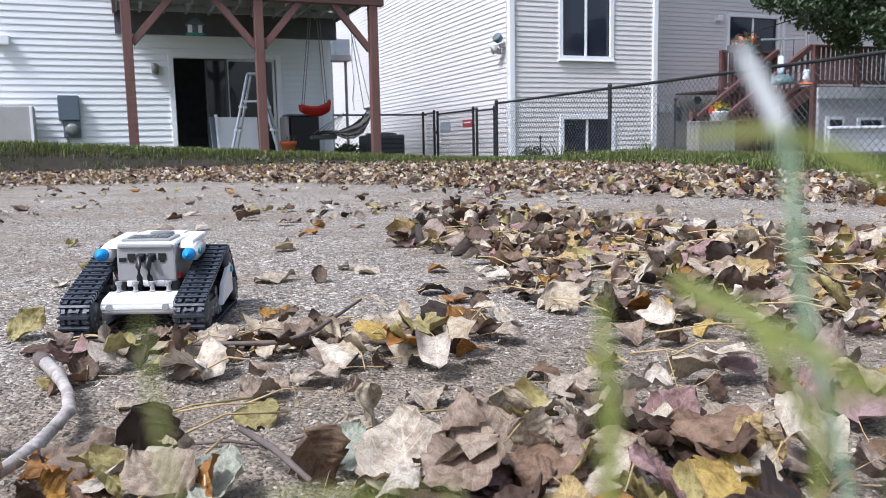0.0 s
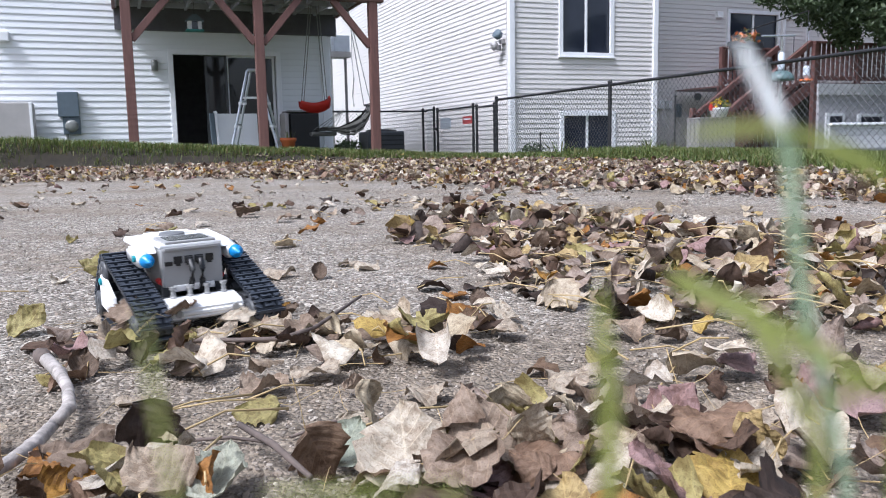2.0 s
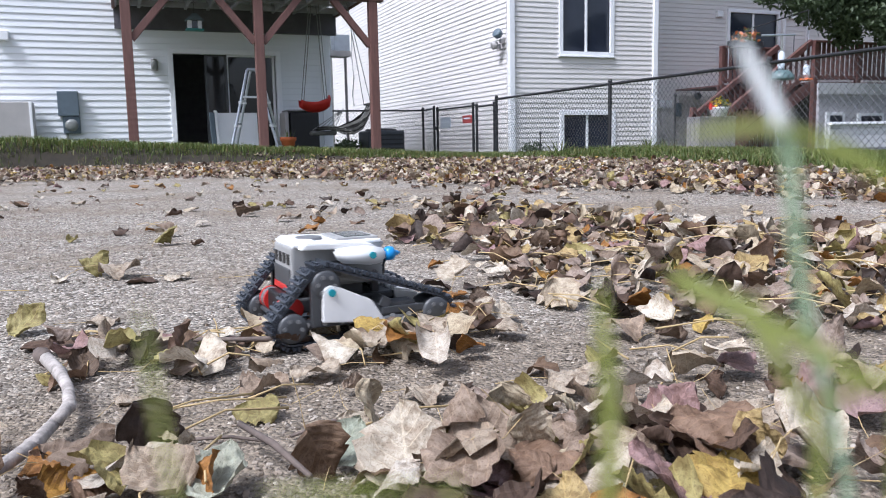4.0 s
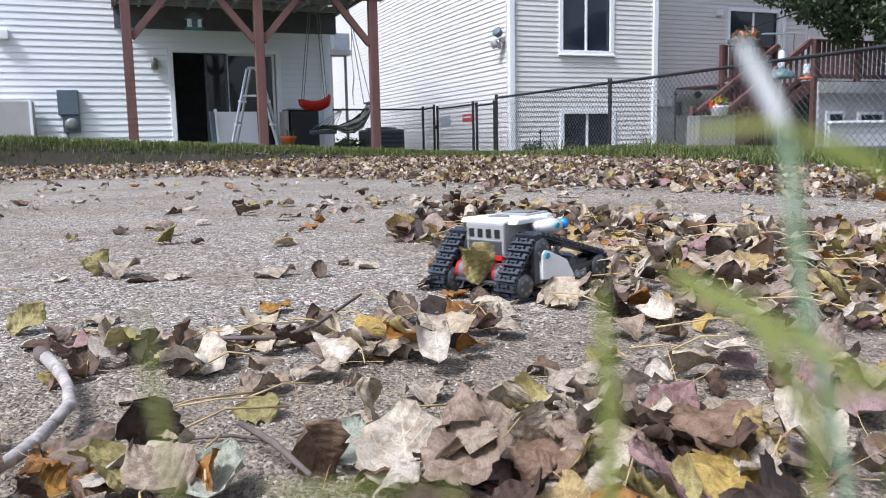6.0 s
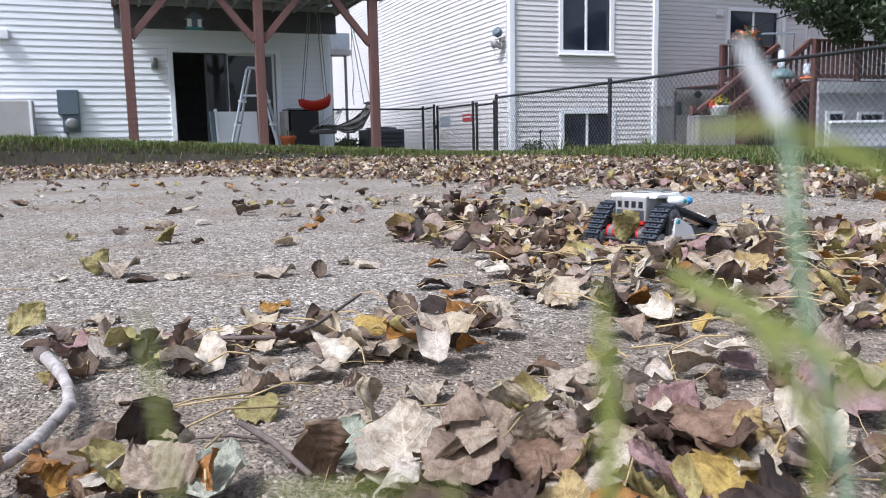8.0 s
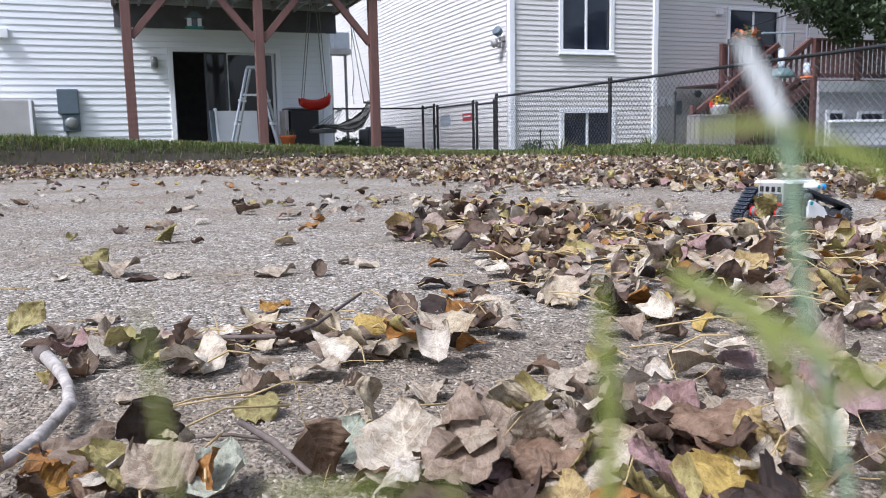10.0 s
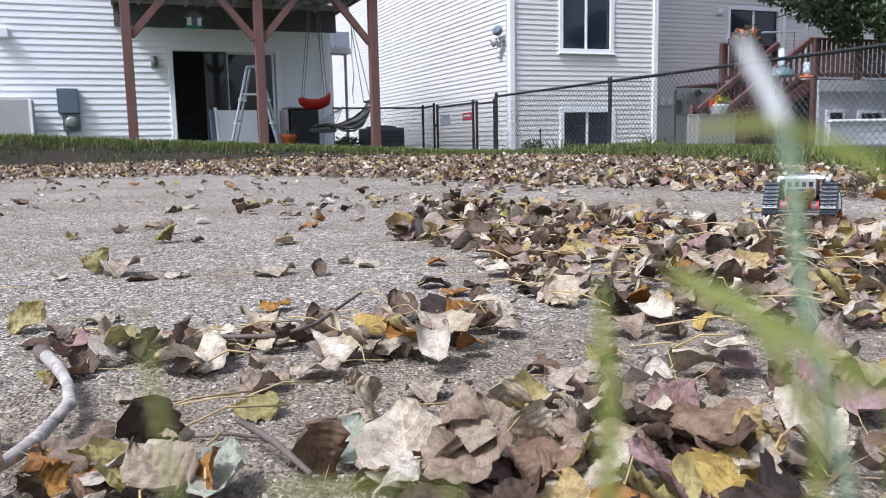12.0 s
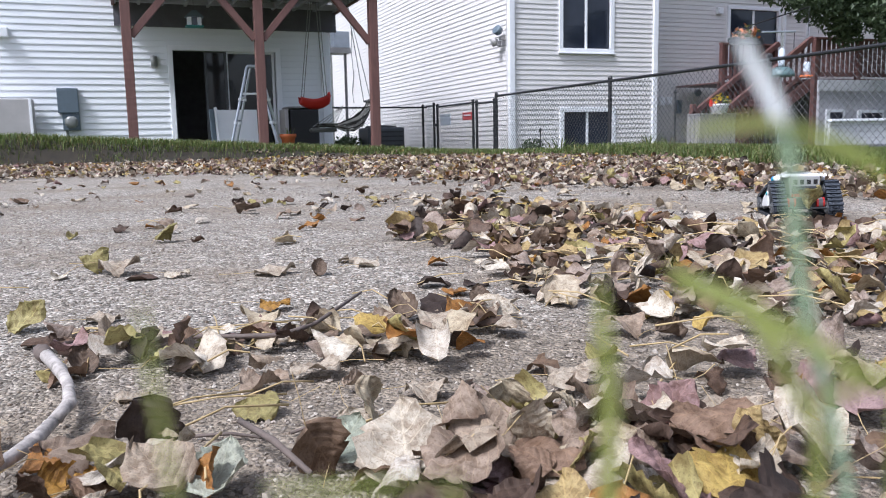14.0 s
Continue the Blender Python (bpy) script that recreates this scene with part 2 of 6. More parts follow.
def thing(name, label, category, at=None, group="", kind=""):
    ob = new(name)
    ob.empty_display_size = 0.05
    if at is not None:
        ob.matrix_world = at
    return tagged(ob, label, category, group, kind)


def box(bm, c, s, m=None, bevel=0.0):
    """A box of centre c and size s, turned by m, with bevelled edges."""
    mat = (m or Matrix()) @ Matrix.LocRotScale(c, None, None)
    r = bmesh.ops.create_cube(bm, size=1.0)
    bmesh.ops.scale(bm, vec=s, verts=r["verts"])
    if bevel:
        es = list({e for v in r["verts"] for e in v.link_edges})
        r2 = bmesh.ops.bevel(bm, geom=es, offset=bevel, segments=2, affect="EDGES", profile=0.6)
        vs = list({v for f in r2["faces"] for v in f.verts} | {v for v in r["verts"] if v.is_valid})
    else:
        vs = r["verts"]
    bmesh.ops.transform(bm, matrix=mat, verts=vs)
    return bm


def bx(c, s, m=None, bevel=0.0):
    return box(bmesh.new(), c, s, m, bevel)


def rod(bm, a, b, r, r2=None, seg=10, caps=True):
    """A round bar from a to b."""
    a, b = Vector(a), Vector(b)
    m = Matrix.Translation((a + b) / 2) @ (b - a).to_track_quat("Z", "Y").to_matrix().to_4x4()
    bmesh.ops.create_cone(bm, cap_ends=caps, segments=seg, radius1=r, radius2=r if r2 is None else r2, depth=(b - a).length, matrix=m)
    return bm


def rd(a, b, r, r2=None, seg=10):
    return rod(bmesh.new(), a, b, r, r2, seg)


def tube(bm, pts, radii, seg=6):
    """A bent round bar through points."""
    pts = [Vector(p) for p in pts]
    if isinstance(radii, (int, float)):
        radii = [radii] * len(pts)
    rings = []
    for i, p in enumerate(pts):
        d = (pts[min(i + 1, len(pts) - 1)] - pts[max(i - 1, 0)]).normalized()
        q = d.to_track_quat("Z", "Y")
        rings.append([bm.verts.new(p + q @ Vector((math.cos(a) * radii[i], math.sin(a) * radii[i], 0))) for a in (2 * math.pi * j / seg for j in range(seg))])
    for A, B in zip(rings, rings[1:]):
        for j in range(seg):
            bm.faces.new((A[j], A[(j + 1) % seg], B[(j + 1) % seg], B[j]))
    bm.faces.new(rings[0][::-1])
    bm.faces.new(rings[-1])
    return bm


def lathe(bm, profile, seg=16, m=None):
    """A turned body from (radius, height) pairs."""
    m = m or Matrix()
    rings = []
    for r, z in profile:
        rings.append([bm.verts.new(m @ Vector((r * math.cos(2 * math.pi * j / seg), r * math.sin(2 * math.pi * j / seg), z))) for j in range(seg)])
    for A, B in zip(rings, rings[1:]):
        for j in range(seg):
            bm.faces.new((A[j], A[(j + 1) % seg], B[(j + 1) % seg], B[j]))
    bm.faces.new(rings[0][::-1])
    bm.faces.new(rings[-1])
    return bm


def prism(bm, outline, depth, m=None, bevel=0.0):
    """An outline in the xz plane, thick along y."""
    m = m or Matrix()
    lo = [bm.verts.new(m @ Vector((x, -depth / 2, z))) for x, z in outline]
    hi = [bm.verts.new(m @ Vector((x, depth / 2, z))) for x, z in outline]
    n = len(outline)
    faces = [bm.faces.new(lo), bm.faces.new(hi[::-1])]
    for i in range(n):
        faces.append(bm.faces.new((lo[i], hi[i], hi[(i + 1) % n], lo[(i + 1) % n])))
    bmesh.ops.recalc_face_normals(bm, faces=faces)
    if bevel:
        es = list({e for f in faces for e in f.edges})
        bmesh.ops.bevel(bm, geom=es, offset=bevel, segments=2, affect="EDGES")
    return bm


def smoothstep(a, b, x):
    t = min(1.0, max(0.0, (x - a) / (b - a)))
    return t * t * (3 - 2 * t)


# ---- the ground: a worn pad, a low earth bank with lawn behind and beside it ----
PAD_EDGE = [(-60, 9.1), (-1.15, 9.2), (2.0, 9.5), (3.4, 8.9), (4.1, 7.6), (4.2, 6.2), (4.0, 5.0), (3.3, 2.9), (3.05, 2.3), (2.6, 0.5), (2.2, -1.2), (-60, -1.2)]


def off_pad(x, y):
    """Distance beyond the pad's edge (negative on the pad)."""
    best, inside = 1e9, False
    n = len(PAD_EDGE)
    for i in range(n):
        (ax, ay), (bx_, by_) = PAD_EDGE[i], PAD_EDGE[(i + 1) % n]
        dx, dy = bx_ - ax, by_ - ay
        t = max(0, min(1, ((x - ax) * dx + (y - ay) * dy) / (dx * dx + dy * dy)))
        best = min(best, math.hypot(x - ax - t * dx, y - ay - t * dy))
        if (ay > y) != (by_ > y) and x < ax + (y - ay) / dy * dx:
            inside = not inside
    return -best if inside else best


def height(x, y):
    s = off_pad(x, y)
    bump = 0.010 * noise.noise(Vector((x * 0.9, y * 0.9, 0))) + 0.004 * noise.noise(Vector((x * 4, y * 4, 3)))
    if s <= 0:
        return bump * min(1.0, math.hypot(x, y) / 2 + 0.3)
    crest = 0.29 - 0.055 * max(0.0, x + 1) if y > 6 else 0.02
    if y <= 7.5:
        crest = 0.29 - 0.055 * (x + 1) if y > 7.5 else max(-0.01, 0.02 + 0.012 * (y - 4))
    crest = max(0.0, crest)
    rise = smoothstep(0.04, 0.42, s) * crest
    fall = smoothstep(0.9, 4.2, s) * (crest + 0.17)
    return bump + rise - fall + (0.02 * noise.noise(Vector((x * 2.5, y * 2.5, 7))) if s < 1.2 else 0)


def axis(lo, hi, core_lo, core_hi, fine):
    """Grid lines: fine in the core, growing outwards."""
    out = list(np.arange(core_lo, core_hi, fine))
    step, v = fine, core_hi
    while v < hi:
        out.append(v)
        step *= 1.25
        v += step
    out.append(hi)
    step, v, low = fine, core_lo, []
    while v > lo:
        step *= 1.25
        v -= step
        low.append(max(v, lo))
    return low[::-1] + out


def build_ground():
    xs, ys = axis(-1500, 1500, -2.6, 6.0, 0.09), axis(-1500, 1500, 0.0, 12.0, 0.09)
    verts = [(x, y, height(x, y)) for y in ys for x in xs]
    nx = len(xs)
    faces, mats = [], []
    for j in range(len(ys) - 1):
        for i in range(nx - 1):
            faces.append((j * nx + i, j * nx + i + 1, (j + 1) * nx + i + 1, (j + 1) * nx + i))
            s = off_pad((xs[i] + xs[i + 1]) / 2, (ys[j] + ys[j + 1]) / 2)
            mats.append(2 if s > 0.44 or (s > 0 and ys[j] < 7.0) else 1 if s > 0 else 0)
    me = bpy.data.meshes.new("ground")
    me.from_pydata(verts, [], faces)
    me.materials.append(PAD)
    me.materials.append(SOIL)
    me.materials.append(TURF)
    me.polygons.foreach_set("material_index", mats)
    me.shade_smooth()
    tagged(new("ground", me), "worn grey chip-seal pad with dark soil bank beyond", "ground", kind="structure")


build_ground()


def joined(name, verts, faces, material, label, category, uvs=None, smooth=False, kind="stuff"):
    me = bpy.data.meshes.new(name)
    me.from_pydata(verts, [], faces)
    if uvs is not None:
        layer = me.uv_layers.new(name="UVMap")
        idx = np.empty(len(me.loops), dtype=np.int32)
        me.loops.foreach_get("vertex_index", idx)
        layer.data.foreach_set("uv", np.asarray(uvs, dtype=np.float32)[idx].ravel())
    if smooth:
        me.shade_smooth()
    me.materials.append(material)
    return tagged(new(name, me), label, category, kind=kind)


def build_grit():
    """Loose chips on the pad, thickest near the camera."""
    rng = random.Random(5)
    shapes = []
    for k in range(6):
        bm = bmesh.new()
        bmesh.ops.create_icosphere(bm, subdivisions=1, radius=1.0)
        pts = np.array([v.co[:] for v in bm.verts])
        pts *= 1 + 0.35 * np.array([[rng.uniform(-1, 1)] for _ in pts])
        shapes.append((pts * np.array([1.0, 0.8, 0.68]), [[v.index for v in f.verts] for f in bm.faces]))
        bm.free()
    verts, faces = [], []
    for _ in range(32000):
        d = 0.40 + 3.4 * rng.random() ** 1.6
        a = radians(YAW) + radians(rng.uniform(-33, 33))
        x, y = d * math.sin(a), d * math.cos(a)
        if off_pad(x, y) > -0.02:
            continue
        size = rng.uniform(0.0007, 0.0020) * (1.0 + 0.30 * d) * (1.7 if rng.random() < 0.05 else 1)
        pts, fs = shapes[rng.randrange(6)]
        q = Euler((rng.uniform(-0.5, 0.5), rng.uniform(-0.5, 0.5), rng.uniform(0, 6.28))).to_matrix()
        p = pts @ np.array(q).T * size + np.array((x, y, height(x, y) + size * 0.12))
        n = len(verts)
        verts.extend(map(tuple, p))
        faces.extend([[i + n for i in f] for f in fs])
    joined("grit", verts, faces, STONE, "loose grey and brown stone chips on the pad", "gravel")


build_grit()


# ---- houses ----
COURSE = 0.11


def clear_runs(a, b, z, openings):
    """The stretches of a course at height z that no opening cuts."""
    runs, at = [], a
    for o0, o1, oz0, oz1 in sorted(openings):
        if oz0 - 0.02 < z + COURSE / 2 < oz1 + 0.02:
            if o0 > at:
                runs.append((at, o0))
            at = max(at, o1)
    if at < b:
        runs.append((at, b))
    return runs


def board_mesh(name, material):
    """One lapped siding course, a metre long, seen from -y."""
    bm = bmesh.new()
    prof = [(0.0, 0.0), (-0.021, 0.0), (-0.022, 0.010), (-0.007, COURSE + 0.004), (0.0, COURSE + 0.004)]
    ends = [[bm.verts.new((x, y, z)) for y, z in prof] for x in (0, 1)]
    n = len(prof)
    for i in range(n):
        bm.faces.new((ends[0][i], ends[0][(i + 1) % n], ends[1][(i + 1) % n], ends[1][i]))
    bm.faces.new(ends[0])
    bm.faces.new(ends[1][::-1])
    bmesh.ops.recalc_face_normals(bm, faces=bm.faces[:])
    me = bpy.data.meshes.new(name)
    bm.to_mesh(me)
    bm.free()
    me.materials.append(material)
    return me


def wall(house, a, b, z0, z1, m, openings, mesh, material, name="wall", label=""):
    """A thick wall with openings along x of the space m, clad in siding courses on its -y face."""
    bm = bmesh.new()
    xs = sorted({a, b, *[v for o in openings for v in o[:2]]})
    zs = sorted({z0, z1, *[v for o in openings for v in o[2:]]})
    for x0, x1 in zip(xs, xs[1:]):
        for w0, w1 in zip(zs, zs[1:]):
            cx, cz = (x0 + x1) / 2, (w0 + w1) / 2
            if any(o[0] < cx < o[1] and o[2] < cz < o[3] for o in openings):
                continue
            box(bm, (cx, 0.1, cz), (x1 - x0, 0.2, w1 - w0), m)
    bmesh.ops.remove_doubles(bm, verts=bm.verts[:], dist=1e-4)
    w = part(name, bm, material, house, label)
    z = z0
    while z < z1 - 0.02:
        for r0, r1 in clear_runs(a, b, z, openings):
            piece("siding_board", mesh, w, m @ Matrix.LocRotScale((r0, -0.001, z), None, (r1 - r0, 1, 1)))
        z += COURSE
    return w


def window(house, x0, x1, z0, z1, y, m=None, trim=0.09, mullion=True, glass=None, label="white framed window with dark panes"):
    """A slider window set in a wall of the -y face at y."""
    m = m or Matrix()
    bm = bmesh.new()
    w = (x1 - x0)
    box(bm, ((x0 + x1) / 2, y - 0.015, z1 - trim / 2), (w, 0.07, trim), m, 0.008)
    box(bm, ((x0 + x1) / 2, y - 0.015, z0 + trim / 2), (w, 0.07, trim), m, 0.008)
    for x in (x0 + trim / 2, x1 - trim / 2):
        box(bm, (x, y - 0.015, (z0 + z1) / 2), (trim, 0.07, z1 - z0 - 2 * trim), m, 0.008)
    win = part("window", bm, TRIM, house, label)
    part("window_sill", bx(((x0 + x1) / 2, y - 0.045, z0 - 0.012), (w + 0.04, 0.09, 0.03), m, 0.006), TRIM, win)
    gx0, gx1 = x0 + trim, x1 - trim
    mid = (gx0 + gx1) / 2
    panes = [(gx0, mid), (mid, gx1)] if mullion else [(gx0, gx1)]
    for i, (p, q) in enumerate(panes):
        part("pane", bx(((p + q) / 2, y + 0.03 + 0.012 * i, (z0 + z1) / 2), (q - p, 0.008, z1 - z0 - 2 * trim), m), glass or GLASS, win)
    if mullion:
        part("mullion", bx((mid, y + 0.012, (z0 + z1) / 2), (0.055, 0.035, z1 - z0 - 2 * trim), m, 0.006), TRIM, win)
    return win


def gable_roof(house, x0, x1, y0, y1, z, rise, along_x, over=0.45):
    bm = bmesh.new()
    if along_x:
        m = Matrix.Translation(((x0 + x1) / 2, (y0 + y1) / 2, z)) @ pose(0, 0, 0, 0, 0, 90)
        half, length = (y1 - y0) / 2 + over, x1 - x0 + 2 * over
    else:
        m = Matrix.Translation(((x0 + x1) / 2, (y0 + y1) / 2, z))
        half, length = (x1 - x0) / 2 + over, y1 - y0 + 2 * over
    prism(bm, [(-half, 0), (half, 0), (half, 0.12), (0, rise), (-half, 0.12)], length, m)
    part("roof", bm, ROOF, house, "grey shingled roof")


ROOF = worn("asphalt_shingle", (0.09, 0.085, 0.085), 0.9, scale=7, vary=0.4, bump=0.5)
BOARD_WHITE = board_mesh("siding_board_white", SIDING_WHITE)
BOARD_CREAM = board_mesh("siding_board_cream", SIDING_CREAM)
YL, XL = 15.2, 3.75          # white house: front plane, corner
XM, YM = 8.16, 15.95         # cream house: side plane, front plane
XW, YW = 11.96, 16.9         # cream house: set-back wing
LOW = -0.2                   # level of the yard at the houses


def side(x):
    """Wall space for a wall at x that faces -x: local x runs towards the camera along -y."""
    return Matrix.Translation((x, 0, 0)) @ pose(0, 0, 0, 0, 0, -90)


def facing_plus_x(x):
    return Matrix.Translation((x, 0, 0)) @ pose(0, 0, 0, 0, 0, 90)


def build_white_house():
    h = thing("house", "white vinyl-sided house with dark sliding patio door under a deck", "house")
    door = (1.0, 2.84, LOW, 1.89)
    wall(h, -9.0, XL - 0.005, LOW - 0.4, 5.6, Matrix.Translation((0, YL, 0)), [door], BOARD_WHITE, SIDING_WHITE)
    wall(h, YL + 0.2, 25.0, LOW - 0.4, 5.6, facing_plus_x(XL), [], BOARD_WHITE, SIDING_WHITE)
    part("wall", bx((-9.1, 20.1, 2.5), (0.2, 9.8, 6.2)), SIDING_WHITE, h)
    part("wall", bx((-2.6, 25.1, 2.5), (12.8, 0.2, 6.2)), SIDING_WHITE, h)
    part("ceiling", bx((-2.6, 20.1, 2.4), (12.4, 9.6, 0.15)), TRIM, h)
    part("corner_post", bx((XL + 0.005, YL - 0.005, 2.5), (0.12, 0.10, 6.2), None, 0.01), TRIM, h, "white corner post")
    gable_roof(h, -9, XL, YL, 25, 5.6, 1.5, True)
    # sliding patio door: one leaf pushed open, the other with a screen
    x0, x1, z0, z1 = door
    bm = bmesh.new()
    box(bm, ((x0 + x1) / 2, YL - 0.01, z1 + 0.03), (x1 - x0 + 0.16, 0.08, 0.09), None, 0.01)
    for x in (x0 - 0.035, x1 + 0.035):
        box(bm, (x, YL - 0.01, (z0 + z1) / 2), (0.09, 0.08, z1 - z0), None, 0.01)
    d = part("door", bm, TRIM, h, "dark sliding glass patio door, half open")
    for a, b, y in ((1.55, 1.95, 0.06), (1.93, 2.82, 0.09)):
        g = bmesh.new()
        fr = 0.045
        mat = ROBOT_DARK if a < 1.9 else TRIM
        for x in (a + fr / 2, b - fr / 2):
            box(g, (x, YL + y, (z0 + z1) / 2), (fr, 0.035, z1 - z0), None, 0.004)
        for z in (z0 + fr, z1 - fr / 2):
            box(g, ((a + b) / 2, YL + y, z), (b - a - 2 * fr, 0.035, fr), None, 0.004)
        leaf = part("door_leaf", g, mat, d)
        part("pane", bx(((a + b) / 2, YL + y, (z0 + z1) / 2), (b - a - 2 * fr, 0.008, z1 - z0 - fr)), GLASS_WARM, d)
    part("door_handle", bx((1.03, YL + 0.0, 0.8), (0.025, 0.05, 0.22), None, 0.006), BLACK_METAL, d, "black handle")
    # a dim room behind the door
    part("room_floor", bx((1.5, YL + 2.2, LOW - 0.03), (5.0, 4.0, 0.06)), DARK_IN, h)
    part("room_wall", bx((1.5, YL + 3.2, 1.0), (5.0, 0.1, 2.6)), DARK_IN, h)
    return h


build_white_house()


def build_cream_house():
    h = thing("house", "tall cream vinyl-sided neighbouring house with two slider windows", "house")
    up, lowwin = (9.35, 10.81, 2.10, 4.05), (9.37, 10.87, LOW - 0.1, 0.88)
    wall(h, XM, XW, LOW - 0.4, 6.0, Matrix.Translation((0, YM, 0)), [up, lowwin], BOARD_CREAM, SIDING_CREAM)
    wall(h, -32.0, -YM - 0.2, LOW - 0.4, 6.0, side(XM), [], BOARD_CREAM, SIDING_CREAM)
    wd = (14.95, 16.75, 1.43, 3.52)
    wall(h, XW - 0.2, 24.0, LOW - 0.4, 6.0, Matrix.Translation((0, YW, 0)), [wd], BOARD_CREAM, SIDING_CREAM)
    part("wall", bx((XW - 0.1, (YM + YW) / 2 + 0.1, 2.7), (0.2, YW - YM - 0.2, 6.6)), SIDING_CREAM, h)
    part("wall", bx((16.0, 32.1, 2.7), (16.2, 0.2, 6.6)), SIDING_CREAM, h)
    part("wall", bx((24.1, 24.6, 2.7), (0.2, 15.0, 6.6)), SIDING_CREAM, h)
    part("ceiling", bx((16.1, 24.6, 2.9), (15.6, 14.6, 0.15)), TRIM, h)
    part("foundation", bx((10.4, YM - 0.005, LOW - 0.03), (3.1, 0.06, 0.34)), CONCRETE, h, "grey concrete footing")
    for x, y in ((XM - 0.005, YM - 0.005), (XW + 0.005, YM - 0.005)):
        part("corner_post", bx((x, y, 2.7), (0.13, 0.13, 6.6), None, 0.012), TRIM, h, "white corner post")
    window(h, *up, YM, trim=0.10)
    window(h, *lowwin, YM, trim=0.11)
    window(h, *wd, YW, trim=0.09, label="white framed glazed deck door")
    window(h, 16.85, 17.75, 1.5, 3.4, YW - 0.03, trim=0.06, mullion=False, label="dark window beside the deck door")
    # Overhang above the view, added only to shade the set-back wing wall.
    part("eave", bx((18.0, YW - 0.35, 5.3), (12.4, 0.6, 0.2)), TRIM, h, "unseen white overhang added to shade the wing wall")
    gable_roof(h, XM, 24.0, YM, 32, 6.0, 3.2, False)
    return h


build_cream_house()


def build_upper_deck():
    """Raised timber deck on three braced posts against the white house."""
    y0, x0, x1 = 12.4, 0.08, 4.0
    d = thing("deck", "raised red-brown timber deck on three braced posts", "deck")
    for x in (0.22, 2.08, 3.88):
        p = part("post", bx((x, y0, 1.115), (0.135, 0.135, 2.65), None, 0.008), REDWOOD, d)
        part("post_base", bx((x, y0, LOW + 0.02), (0.2, 0.2, 0.06), None, 0.01), CONCRETE, p)
    part("beam", bx(((x0 + x1) / 2, y0, 2.535), (x1 - x0 + 0.1, 0.16, 0.19), None, 0.008), REDWOOD, d)
    part("fascia", bx(((x0 + x1) / 2, y0 - 0.12, 2.765), (x1 - x0 + 0.14, 0.045, 0.26), None, 0.006), REDWOOD, d)
    for x, s in ((0.22, 1), (2.08, -1), (2.08, 1), (3.88, -1)):
        a, b = Vector((x + s * 0.06, y0, 1.76)), Vector((x + s * 0.64, y0, 2.45))
        m = Matrix.Translation((a + b) / 2) @ (b - a).to_track_quat("X", "Z").to_matrix().to_4x4()
        part("brace", bx((0, 0, 0), ((b - a).length, 0.085, 0.10), m, 0.006), REDWOOD, d)
    for i in range(11):
        x = x0 + 0.03 + i * (x1 - x0 - 0.06) / 10
        part("joist", bx((x, (y0 + YL) / 2, 2.725), (0.045, YL - y0 - 0.1, 0.19)), REDWOOD_DARK, d)
    for i in range(21):
        y = y0 - 0.06 + i * 0.1385
        part("deck_board", bx(((x0 + x1) / 2, y, 2.840), (x1 - x0 + 0.1, 0.1375, 0.035)), REDWOOD_DARK, d)
    part("ledger", bx(((x0 + x1) / 2, YL - 0.05, 2.50), (x1 - x0, 0.05, 0.46)), LEDGER, d)
    for i in range(3):
        y = y0 + 0.7 + 0.85 * i
        part("blocking", bx(((x0 + x1) / 2, y, 2.665), (x1 - x0 - 0.1, 0.04, 0.1)), REDWOOD_DARK, d)
    for x in (x0, x1):
        part("rim_joist", bx((x, (y0 + YL) / 2, 2.725), (0.05, YL - y0 - 0.1, 0.24)), REDWOOD, d)


build_upper_deck()


